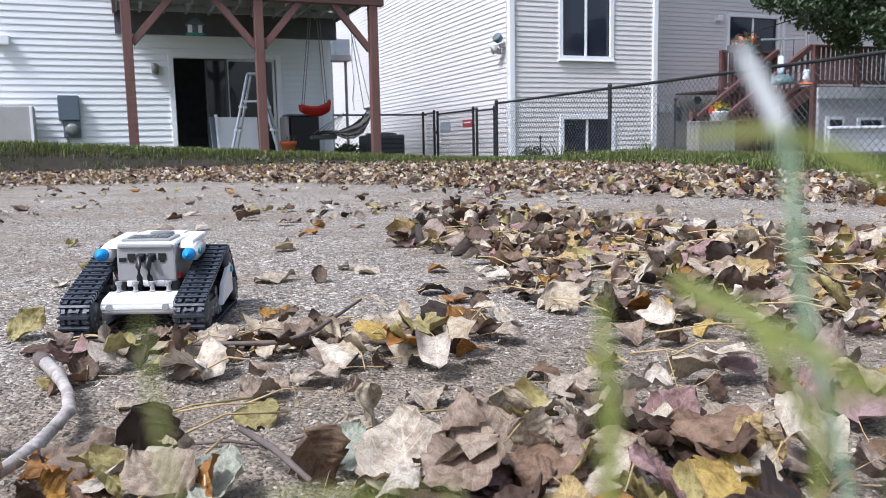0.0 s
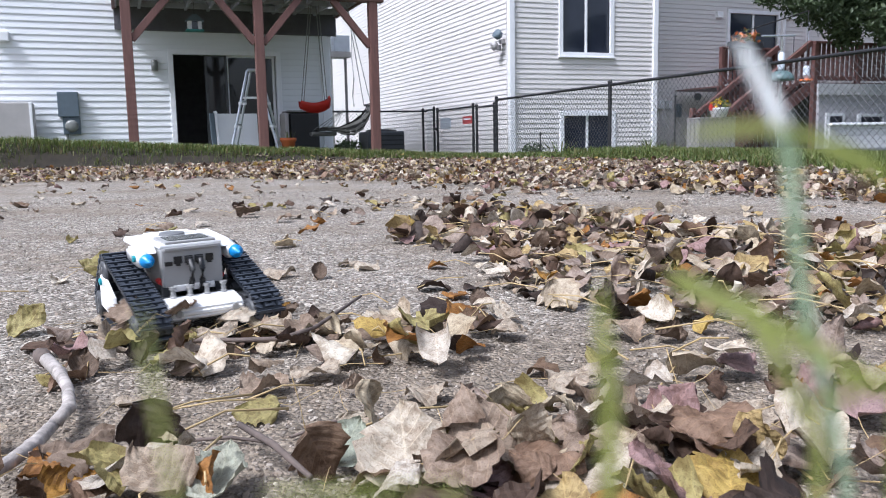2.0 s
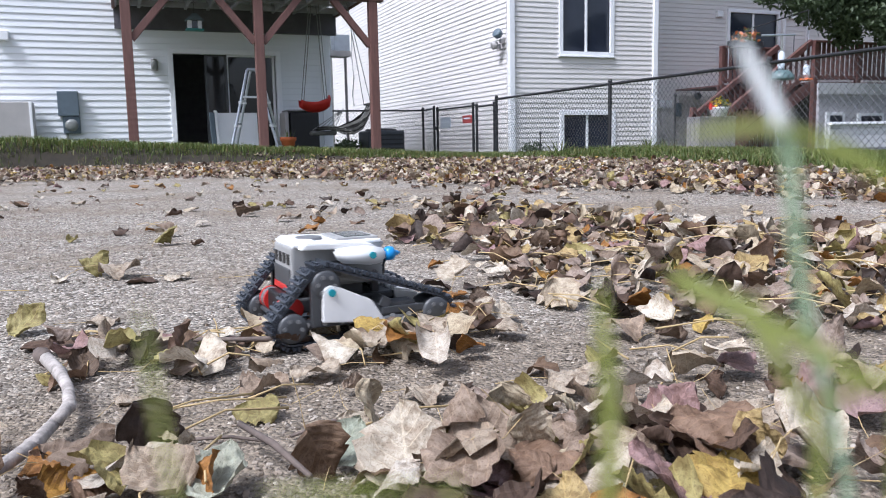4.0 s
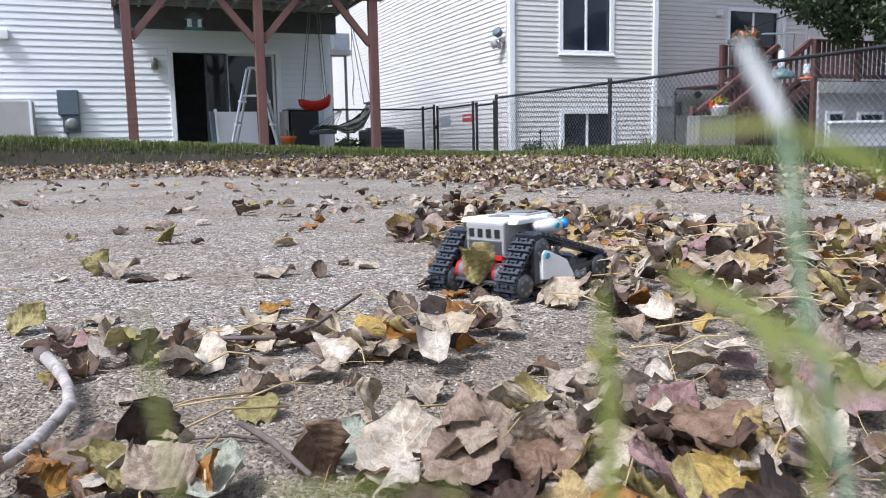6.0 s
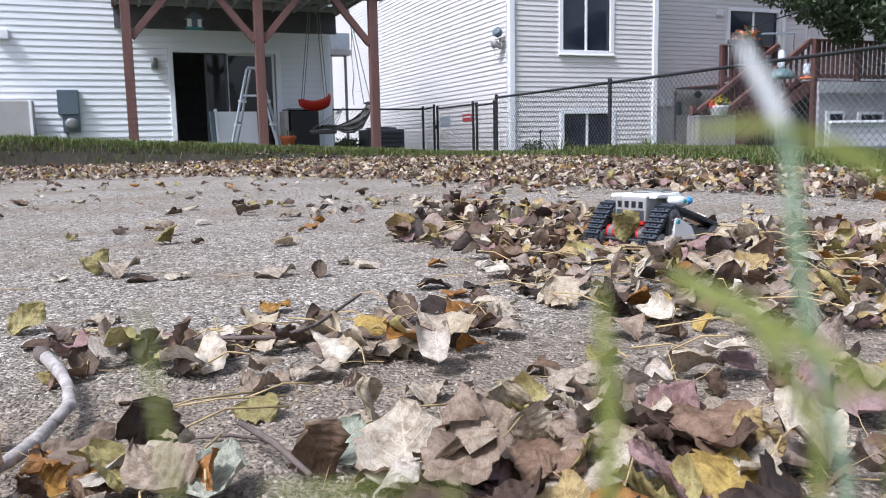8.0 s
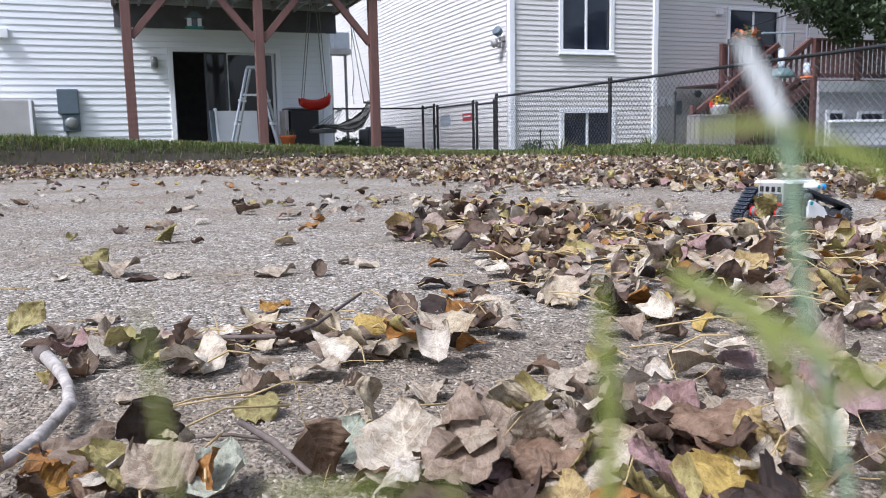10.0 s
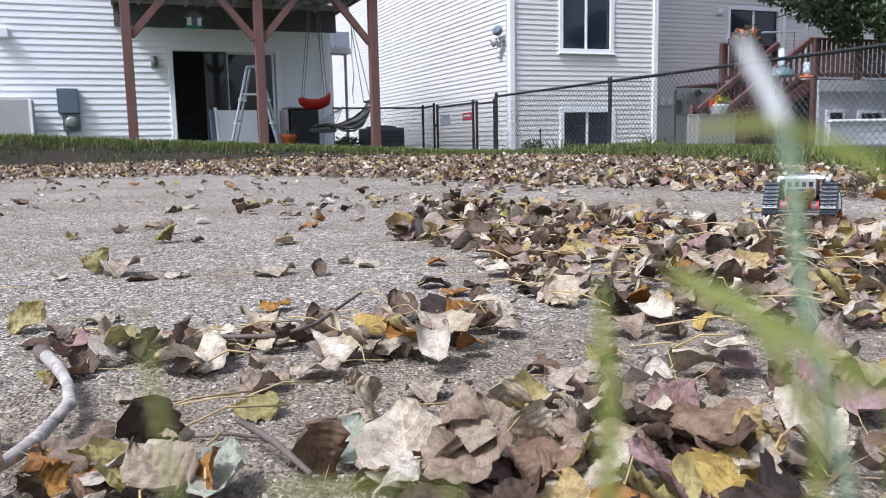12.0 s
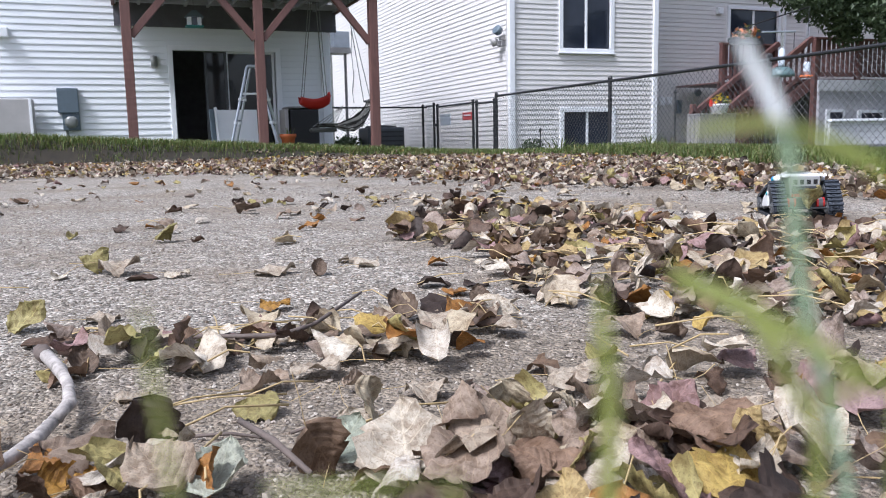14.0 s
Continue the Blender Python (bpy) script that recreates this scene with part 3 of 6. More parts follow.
def build_patio_things():
    # electricity meter on the wall
    t = thing("electric_meter", "blue-grey metal electricity meter cabinet on white siding", "meter", pose(-0.74, YL - 0.02, 0.0))
    part("cabinet", bx((0, -0.07, 0.99), (0.33, 0.14, 0.42), None, 0.012), METER, t)
    part("meter_base", bx((0.03, -0.055, 0.63), (0.27, 0.11, 0.29), None, 0.012), METER, t)
    m = part("meter_glass", lathe(bmesh.new(), [(0.105, 0), (0.105, 0.03), (0.09, 0.07), (0.05, 0.085)], 24, pose(0.03, -0.11, 0.625, 90)), METER_GREY, t, "round glazed meter", True)
    part("conduit", rd((-0.05, -0.05, 0.5), (-0.05, -0.05, LOW), 0.02), METER_GREY, t)
    # beige hatch against the wall
    t = thing("storage_cabinet", "beige storage cabinet standing against white siding", "cabinet", pose(-2.1, YL - 0.32, LOW))
    part("body", bx((0, 0, 0.6), (1.68, 0.5, 1.2), None, 0.02), BEIGE, t)
    part("edge_trim", bx((0.82, -0.255, 0.6), (0.045, 0.02, 1.2), None, 0.004), TRIM, t)
    part("vent", bx((0.37, -0.26, 0.28), (0.22, 0.02, 0.42), None, 0.008), BLACK_METAL, t, "black vent opening")
    t = thing("wall_vent", "small white dryer vent on white siding", "vent", pose(-1.66, YL - 0.03, 2.10))
    part("hood", bx((0, -0.05, 0), (0.22, 0.12, 0.16), None, 0.015), TRIM, t)
    t = thing("wall_lamp", "small beige wall lamp beside the patio door", "lamp", pose(0.69, YL - 0.02, 1.67))
    part("back_plate", bx((0, -0.01, 0), (0.11, 0.02, 0.2), None, 0.006), BEIGE, t)
    part("shade", lathe(bmesh.new(), [(0.03, -0.09), (0.055, -0.08), (0.06, 0.06), (0.02, 0.10)], 12, Matrix.Translation((0, -0.08, 0))), METER_GREY, t, "", True)
    t = thing("garden_tap", "small dark garden tap low on the wall", "tap", pose(0.02, YL - 0.02, 0.28))
    part("pipe", rd((0, -0.10, 0), (0, 0, 0), 0.014), BLACK_METAL, t)
    part("spout", rd((0, -0.09, 0.04), (0, -0.10, -0.09), 0.016), BLACK_METAL, t)
    # lantern-like bird feeder under the deck
    t = thing("bird_feeder", "house-shaped bird feeder with teal tray hanging under the deck", "bird feeder", pose(1.24, 13.3, 2.03))
    part("tray", bx((0, 0, 0.01), (0.27, 0.2, 0.025), None, 0.006), TEAL, t, "teal tray")
    for x in (-0.075, 0.075):
        part("side_panel", bx((x, 0, 0.085), (0.06, 0.13, 0.125), None, 0.004), TRIM, t, "white side panel")
    part("seed_hopper", bx((0, 0, 0.085), (0.085, 0.10, 0.12)), GLASS_WARM, t)
    part("roof", prism(bmesh.new(), [(-0.14, 0.15), (0.14, 0.15), (0.03, 0.25), (-0.03, 0.25)], 0.2), METER, t, "slate blue roof")
    part("wire", rd((0, 0, 0.25), (0, 0, 0.44), 0.004, seg=5), WIRE, t)
    # folding step ladder
    t = thing("step_ladder", "aluminium telescopic step ladder standing open on the patio", "ladder", pose(2.16, 13.6, LOW))
    top = 1.66
    for s in (-1, 1):
        for k in (-1, 1):
            a = Vector((s * 0.07 + k * 0.03, k * 0.12 * 0 - 0.02 * s, top))
            b = Vector((s * 0.47 + k * 0.14 * 0.5, 0.22 * k, 0.0))
            leg = part("leg", rd(a, b, 0.022), ALU, t)
            part("rubber_foot", rd(b, b + Vector((0, 0, 0.05)), 0.03), BLACK_METAL, leg)
            for f in (0.32, 0.55, 0.78):
                c = a.lerp(b, f)
                part("locking_collar", rd(c - Vector((0, 0, 0.02)), c + Vector((0, 0, 0.02)), 0.036), TRIM, leg, "white locking collar")
        for f in (0.3, 0.53, 0.76, 0.93):
            a = Vector((s * 0.07 - 0.03, 0, top)).lerp(Vector((s * 0.47 - 0.07, -0.22, 0)), f)
            b = Vector((s * 0.07 + 0.03, 0, top)).lerp(Vector((s * 0.47 + 0.07, 0.22, 0)), f)
            part("rung", rd(a, b, 0.018), ALU, t)
    part("top_hinge", bx((0, 0, top + 0.01), (0.2, 0.09, 0.05), None, 0.015), ALU, t)
    part("spreader", bx((0, -0.02, 1.22), (0.42, 0.05, 0.035), None, 0.008), TRIM, t, "pale spreader bar")
    # white board leaning by the door
    t = thing("panel_board", "plain white board leaning beside the patio door", "board", pose(1.95, 14.35, LOW, -6))
    part("board", bx((0, 0, 0.50), (0.74, 0.05, 1.0), None, 0.012), TRIM, t)
    t = thing("folded_chair", "folded grey and white garden chair leaning by the door", "chair", pose(1.56, 14.2, LOW, -8, 0, 12))
    part("seat", bx((0, 0, 0.5), (0.09, 0.05, 1.02), None, 0.02), METER, t)
    part("frame", bx((0.07, 0.0, 0.52), (0.06, 0.045, 1.06), None, 0.02), TRIM, t)
    t = thing("grill_cabinet", "black covered cabinet standing against the house", "cabinet", pose(3.16, 14.6, LOW))
    part("body", bx((0, 0, 0.5), (0.52, 0.5, 1.0), None, 0.03), BLACK_METAL, t)
    part("top_board", bx((0.0, 0, 1.03), (0.62, 0.56, 0.03), None, 0.008), GREYWOOD, t)
    part("side_board", bx((-0.33, 0, 0.5), (0.07, 0.5, 1.0), None, 0.01), BEIGE, t)
    t = thing("flower_pot", "orange clay flower pot on the patio", "pot", pose(2.67, 13.5, LOW))
    part("pot", lathe(bmesh.new(), [(0.08, 0.3), (0.12, 0.48), (0.14, 0.5), (0.14, 0.55), (0.12, 0.55), (0.11, 0.5)], 18), TERRACOTTA, t, "", True)
    part("stand", lathe(bmesh.new(), [(0.12, 0), (0.10, 0.30)], 12), GREYWOOD, t)
    part("flowers", tuft(0.10, 0.16, 14, 3), GRASS, t).location = (0, 0, 0.54)
    # red swing
    t = thing("toddler_swing", "red moulded plastic toddler swing hanging from ropes", "swing", pose(3.1, 13.3, 0.72))
    bm = bmesh.new()
    n, mm = 14, 10
    grid = []
    for i in range(n + 1):
        u = -1 + 2 * i / n
        ring = []
        for j in range(mm + 1):
            a = math.pi * (1.0 + j / mm)
            r = 0.135 * (1 - 0.25 * u * u) + 0.03 * max(0, u)
            ring.append(bm.verts.new((0.25 * u, r * math.cos(a) * 0.95, 0.20 + 0.06 * u * u + 0.02 * u + r * 1.25 * math.sin(a))))
        grid.append(ring)
    for i in range(n):
        for j in range(mm):
            bm.faces.new((grid[i][j], grid[i + 1][j], grid[i + 1][j + 1], grid[i][j + 1]))
    bmesh.ops.solidify(bm, geom=bm.faces[:], thickness=0.02)
    part("seat", bm, RED_PLASTIC, t, "red bucket seat", True)
    part("safety_bar", tube(bmesh.new(), [(0.24, -0.1, 0.24), (0.25, -0.02, 0.3), (0.25, 0.08, 0.24)], 0.022, 8), RED_PLASTIC, t, "", True)
    for x, y in ((-0.2, -0.09), (-0.2, 0.09), (0.2, -0.09), (0.2, 0.09)):
        part("rope", rd((x, y, 0.2), (0.05 + x * 0.3, y, 1.78), 0.007, seg=6), ROPE, t)
    # striped hanging chair
    t = thing("hammock_chair", "dark grey striped cloth hammock chair hanging under the deck", "hammock", pose(3.48, 13.0, 0.38, 0, 0, -6))
    sling = [(0.46, 0.52), (0.46, 0.38), (0.43, 0.22), (0.35, 0.08), (0.20, -0.01), (0.03, -0.01), (-0.10, 0.05), (-0.26, 0.07), (-0.42, 0.06)]
    for k in range(14):
        bm = bmesh.new()
        prev = None
        for i, (x, z) in enumerate(sling):
            pair = []
            for w in (-1 + k / 7 + 0.012, -1 + (k + 1) / 7 - 0.012):
                belly = math.sin(math.pi * min(1.0, i / 6.5)) if i < 6 else 0.25
                pair.append(bm.verts.new((x + 0.03 * w * w, 0.32 * w, z + 0.27 * belly * w * w)))
            if prev:
                bm.faces.new((prev[0], prev[1], pair[1], pair[0]))
            prev = pair
        bmesh.ops.solidify(bm, geom=bm.faces[:], thickness=0.010)
        part("cloth_stripe", bm, HAMMOCK if k % 2 else HAMMOCK_PALE, t, "", True)
    part("spreader_bar", rd((0.42, -0.32, 0.46), (0.46, 0.32, 0.50), 0.02), HAMMOCK, t)
    part("foot_rest", bx((-0.32, 0, 0.02), (0.42, 0.34, 0.07), None, 0.03), HAMMOCK, t)
    for s in (-1, 1):
        part("rope", rd((0.44, 0.3 * s, 0.48), (0.15, 0.0, 2.12), 0.007, seg=6), ROPE, t)
    for k in range(5):
        part("rope", rd((-0.1 - 0.09 * k, 0.2, 0.08), (0.05, 0.1, 0.42), 0.006, seg=6), ROPE, t)
    # condenser, floodlight, hose, wall boxes
    t = thing("air_conditioner", "dark grey outdoor air conditioner between the houses", "air conditioner", pose(5.6, 17.5, LOW))
    part("body", bx((0, 0, 0.36), (0.86, 0.8, 0.68), None, 0.04), METER_DARK, t)
    for k in range(6):
        part("louvre", bx((0, -0.405, 0.10 + 0.1 * k), (0.78, 0.02, 0.03)), BLACK_METAL, t)
    part("fan_guard", lathe(bmesh.new(), [(0.36, 0.0), (0.34, 0.04), (0.1, 0.06)], 20, Matrix.Translation((0, 0, 0.70))), BLACK_METAL, t)
    t = thing("floodlight", "twin floodlight on the corner of the cream house", "lamp", pose(XM - 0.03, 16.25, 2.42))
    part("mount", bx((-0.05, 0, 0), (0.1, 0.12, 0.1), None, 0.02), BEIGE, t)
    part("lamp_head", lathe(bmesh.new(), [(0.04, 0), (0.10, 0.05), (0.11, 0.16), (0.09, 0.17)], 14, pose(-0.08, 0.0, 0.1, 60, 0, -70)), METER, t, "blue-grey lamp head", True)
    part("lamp_head", lathe(bmesh.new(), [(0.04, 0), (0.09, 0.05), (0.10, 0.14), (0.08, 0.15)], 14, pose(-0.1, 0.1, -0.05, 110, 0, -100)), BEIGE, t, "", True)
    part("sensor", bx((-0.1, 0.05, -0.12), (0.09, 0.09, 0.12), None, 0.02), GREYWOOD, t)
    t = thing("wall_box", "white roof-edge box with tan base between the houses", "box", pose(5.3, 20.0, 2.35))
    part("base", bx((0, 0, 0.12), (0.6, 0.45, 0.14), None, 0.02), BEIGE, t)
    part("box", bx((0.08, 0, 0.39), (0.40, 0.4, 0.40), None, 0.02), SIGN_PALE, t)
    part("bracket", bx((0.2, 0, -1.2), (0.06, 0.06, 2.6)), GREYWOOD, t)
    t = thing("cable", "grey cable hanging down the cream side wall", "cable", pose(XM - 0.05, 28.5, 0))
    part("cable", tube(bmesh.new(), [(0, 0, 4.2), (0, 0.1, 3.4), (0, -0.1, 2.6), (0, 0.15, 2.0), (0, 0, 1.6)], 0.018), METER_GREY, t)
    t = thing("downpipe", "slim grey downpipe on the cream house's far corner", "pipe", pose(XM - 0.06, 31.6, 0))
    part("pipe", bx((0, 0, 2.4), (0.09, 0.09, 5.2), None, 0.01), METER_GREY, t)
    t = thing("downpipe", "white downpipe beside the white house's corner", "pipe", pose(XL + 0.12, YL + 0.1, 0))
    part("pipe", bx((0, 0, 2.4), (0.07, 0.09, 5.2), None, 0.01), TRIM, t)
    for x, z, w, hh, mat in ((12.86, 1.06, 0.16, 0.22, TRIM), (13.1, 1.06, 0.14, 0.2, TRIM), (13.4, 0.92, 0.15, 0.34, METER), (14.65, 3.36, 0.18, 0.16, TRIM)):
        t = thing("utility_box", "small wall-mounted utility box on cream siding", "utility box", pose(x, YW - 0.02, z), "utility boxes")
        part("box", bx((0, -0.05, 0), (w, 0.1, hh), None, 0.012), mat, t)
        part("lid", bx((0, -0.105, 0.0), (w * 0.8, 0.012, hh * 0.8), None, 0.003), mat, t)
    t = thing("wall_lamp", "dark gooseneck spotlight on cream siding", "lamp", pose(14.0, YW - 0.02, 1.25))
    part("arm", tube(bmesh.new(), [(0, 0, 0), (-0.05, -0.08, 0.05), (-0.12, -0.14, 0.03)], 0.015), BLACK_METAL, t)
    part("head", lathe(bmesh.new(), [(0.03, 0), (0.08, 0.06), (0.09, 0.14)], 12, pose(-0.1, -0.12, 0.06, 120, 20)), METER, t)


METER_DARK = worn("dark_grey_metal", (0.05, 0.055, 0.062), 0.5, scale=6, vary=0.25)


def tuft(radius, tall, count, seed, width=0.012):
    """A bunch of bent grass blades."""
    rng = random.Random(seed)
    bm = bmesh.new()
    for _ in range(count):
        a, r = rng.uniform(0, 6.28), radius * math.sqrt(rng.random())
        base = Vector((r * math.cos(a), r * math.sin(a), -0.01))
        lean = Vector((math.cos(a), math.sin(a), 0)) * rng.uniform(0.1, 0.7) * tall
        hgt = tall * rng.uniform(0.5, 1.0)
        w = Vector((-math.sin(a), math.cos(a), 0)) * width * rng.uniform(0.5, 1)
        mid, tip = base + lean * 0.3 + Vector((0, 0, hgt * 0.65)), base + lean + Vector((0, 0, hgt))
        v = [bm.verts.new(p) for p in (base - w / 2, base + w / 2, mid + w * 0.4, mid - w * 0.4, tip)]
        bm.faces.new(v[:4])
        bm.faces.new((v[3], v[2], v[4]))
    return bm


build_patio_things()


# ---- black chain-link fence along the yard, with a gate ----
def fence_run(t, a, b, z0, z1, pitch=0.062, posts=()):
    a, b = Vector(a), Vector(b)
    length = (b - a).length
    u = (b - a).normalized()
    part("top_rail", rd(a + Vector((0, 0, z1)), b + Vector((0, 0, z1)), 0.021), BLACK_METAL, t)
    part("tension_wire", rd(a + Vector((0, 0, z0 + 0.04)), b + Vector((0, 0, z0 + 0.04)), 0.004, seg=5), WIRE, t)
    bm = bmesh.new()
    h = z1 + 0.03 - z0
    n = int((length + h) / (pitch * 1.41))
    nrm = Vector((u.y, -u.x, 0)) * 0.0035
    for k in range(n):
        for s in (1, -1):
            s0 = -h + k * pitch * 1.41 if s > 0 else k * pitch * 1.41
            lo, hi = 0.0, 1.0
            # clip the slanting wire to the run
            f0, f1 = s0, s0 + s * h
            if s > 0:
                lo, hi = max(0, -f0 / h), min(1, (length - f0) / h)
            else:
                lo, hi = max(0, (f0 - length) / h), min(1, f0 / h)
            if hi - lo < 0.02:
                continue
            p = a + u * (f0 + (f1 - f0) * lo) + Vector((0, 0, z0 + h * lo)) + nrm * s
            q = a + u * (f0 + (f1 - f0) * hi) + Vector((0, 0, z0 + h * hi)) + nrm * s
            rod(bm, p, q, 0.0026, seg=3, caps=False)
    part("chain_link_mesh", bm, WIRE, t, "black coated chain-link wire")
    for d in posts:
        c = a + u * d
        p = part("post", rd(c + Vector((0, 0, z0 - 0.2)), c + Vector((0, 0, z1 + 0.03)), 0.03, seg=12), BLACK_METAL, t)
        part("post_cap", lathe(bmesh.new(), [(0.035, 0), (0.036, 0.03), (0.02, 0.055)], 10, Matrix.Translation(c + Vector((0, 0, z1 + 0.02)))), BLACK_METAL, p)


def build_fence():
    t = thing("fence", "black chain-link fence with round top rail beside the yard", "fence")
    fence_run(t, (7.1, 1.0, 0), (7.1, 14.6, 0), LOW, 1.05, posts=(0.1, 3.2, 6.3, 9.55, 13.55))
    t = thing("fence", "black chain-link fence across the gap between the houses", "fence")
    fence_run(t, (3.95, 18.6, 0), (7.15, 18.6, 0), LOW, 1.0, posts=(0.05, 3.1))
    fence_run(t, (7.15, 18.6, 0), (7.15, 18.05, 0), LOW, 1.02, posts=(0.5,))
    g = thing("fence_gate", "black chain-link gate with a small red sign", "gate")
    fence_run(g, (7.15, 17.9, 0), (7.15, 15.75, 0), LOW, 0.98, posts=(0.02, 2.1))
    fence_run(g, (7.15, 15.65, 0), (7.15, 14.7, 0), LOW, 0.95, posts=(0.03, 0.9))
    part("bottom_rail", rd((7.15, 17.9, LOW + 0.06), (7.15, 15.75, LOW + 0.06), 0.02), BLACK_METAL, g)
    part("latch", bx((7.12, 17.95, 0.55), (0.05, 0.14, 0.08), None, 0.01), BLACK_METAL, g)
    s = thing("sign", "small red warning sign wired to the gate", "sign", pose(7.12, 16.05, 0.70, 0, 0, -90))
    part("plate", bx((0, 0, 0), (0.50, 0.012, 0.17), None, 0.004), SIGN_RED, s)
    part("writing_bar", bx((0, -0.009, 0.02), (0.36, 0.004, 0.03)), TRIM, s)
    s = thing("sign", "pale blue-white sign wired to the gate", "sign", pose(7.12, 17.3, 0.66, 0, 0, -90))
    part("plate", bx((0, 0, 0), (0.62, 0.012, 0.26), None, 0.004), SIGN_PALE, s)


build_fence()


# ---- neighbour's deck, stairs and yard things ----
def build_side_deck():
    d = thing("deck", "red-brown stained raised deck with balusters and stairs", "deck")
    z, yf, yb = 1.43, 14.0, YW - 0.05
    for i in range(20):
        part("deck_board", bx((17.5, yf + 0.07 + i * 0.144, z - 0.02), (5.2, 0.135, 0.035)), STAIRWOOD, d)
    for i in range(11):
        part("deck_board", bx((14.1, 15.25 + i * 0.144, z - 0.02), (1.7, 0.135, 0.035)), STAIRWOOD, d)
    part("rim_joist", bx((17.5, yf, z - 0.13), (5.2, 0.045, 0.2)), STAIRWOOD, d)
    part("rim_joist", bx((14.1, 15.15, z - 0.13), (1.7, 0.045, 0.2)), STAIRWOOD, d)
    for x in (14.95, 16.3, 17.65, 19.0, 20.05):
        p = part("post", bx((x, yf - 0.02, 1.05), (0.11, 0.11, 2.5), None, 0.008), STAIRWOOD, d)
    for x, y in ((13.3, 15.15), (14.9, 15.15)):
        part("post", bx((x, y, 1.05), (0.10, 0.10, 2.5), None, 0.008), STAIRWOOD, d)
    part("handrail", bx((17.5, yf - 0.02, 2.33), (5.2, 0.14, 0.045), None, 0.008), STAIRWOOD, d)
    part("bottom_rail", bx((17.5, yf - 0.02, z + 0.10), (5.1, 0.05, 0.08)), STAIRWOOD, d)
    part("handrail", bx((14.1, 15.15, 2.30), (1.7, 0.12, 0.045), None, 0.008), STAIRWOOD, d)
    part("bottom_rail", bx((14.1, 15.15, z + 0.10), (1.6, 0.05, 0.08)), STAIRWOOD, d)
    for i in range(34):
        x = 15.07 + i * 0.148
        if x < 20:
            part("baluster", bx((x, yf - 0.02, 1.90), (0.075, 0.035, 0.86)), STAIRWOOD, d)
    for i in range(11):
        part("baluster", bx((13.42 + i * 0.135, 15.15, 1.88), (0.07, 0.035, 0.84)), STAIRWOOD, d)
    for x in (13.3, 14.9):
        part("skirt_board", bx((x, 15.2, 0.55), (0.10, 0.06, 1.7)), STAIRWOOD, d)
    for i in range(12):
        part("skirt_board", bx((13.38 + i * 0.13, 15.18, 0.55), (0.09, 0.03, 1.6)), STAIRWOOD, d)
    # stairs
    top, foot = Vector((14.9, 0, z)), Vector((12.45, 0, LOW + 0.02))
    n = 9
    for y in (14.05, 15.05):
        a, b = top + Vector((0, y, -0.12)), foot + Vector((0, y, 0.02))
        m = Matrix.Translation((a + b) / 2) @ (b - a).to_track_quat("X", "Z").to_matrix().to_4x4()
        part("stringer", bx((0, 0, 0), ((b - a).length, 0.045, 0.26), m), STAIRWOOD, d)
        a, b = top + Vector((0, y, 0.90)), foot + Vector((-0.1, y, 0.82))
        m = Matrix.Translation((a + b) / 2) @ (b - a).to_track_quat("X", "Z").to_matrix().to_4x4()
        part("stair_rail", bx((0, 0, 0), ((b - a).length, 0.11, 0.12), m, 0.008), STAIRWOOD, d)
        a2, b2 = a - Vector((0, 0, 0.66)), b - Vector((0, 0, 0.66))
        m = Matrix.Translation((a2 + b2) / 2) @ (b2 - a2).to_track_quat("X", "Z").to_matrix().to_4x4()
        part("stair_rail", bx((0, 0, 0), ((b - a).length, 0.05, 0.09), m, 0.006), STAIRWOOD, d)
        for k in range(15):
            p = a.lerp(b, (k + 0.5) / 15)
            part("baluster", bx((p.x, p.y, p.z - 0.33), (0.05, 0.035, 0.66)), STAIRWOOD, d)
        part("newel_post", bx((foot.x - 0.05, y, 0.35), (0.11, 0.11, 1.1), None, 0.008), STAIRWOOD, d)
    for k in range(n):
        p = foot.lerp(top, (k + 1) / (n + 0.3))
        part("tread", bx((p.x, 14.55, p.z), (0.29, 0.98, 0.04)), STAIRWOOD, d)
        part("riser", bx((p.x + 0.13, 14.55, p.z - 0.09), (0.025, 0.96, 0.16)), STAIRWOOD, d)
    # pale store wall below the deck
    s = thing("storage_wall", "pale grey under-deck store front with small dark windows", "shed")
    part("wall", bx((17.55, yf - 0.10, 0.46), (5.1, 0.1, 1.36)), GREY_PANEL, s)
    part("header_board", bx((17.5, yf - 0.18, 1.26), (5.2, 0.05, 0.26), None, 0.006), PALE_BOARD, s)
    for x0, x1, z0, z1 in ((15.2, 15.78, -0.1, 0.72), (16.2, 17.05, 0.36, 0.70), (17.5, 18.3, 0.36, 0.70)):
        w = part("window", bx(((x0 + x1) / 2, yf - 0.165, (z0 + z1) / 2), (x1 - x0, 0.06, z1 - z0), None, 0.008), TRIM, s)
        part("pane", bx(((x0 + x1) / 2, yf - 0.20, (z0 + z1) / 2), (x1 - x0 - 0.2, 0.02, z1 - z0 - 0.14)), GLASS, w)


GREY_PANEL = worn("pale_grey_panel", (0.46, 0.45, 0.48), 0.6, scale=2, vary=0.12)
PALE_BOARD = worn("pale_fascia_board", (0.60, 0.60, 0.63), 0.55, scale=2, vary=0.1)
build_side_deck()


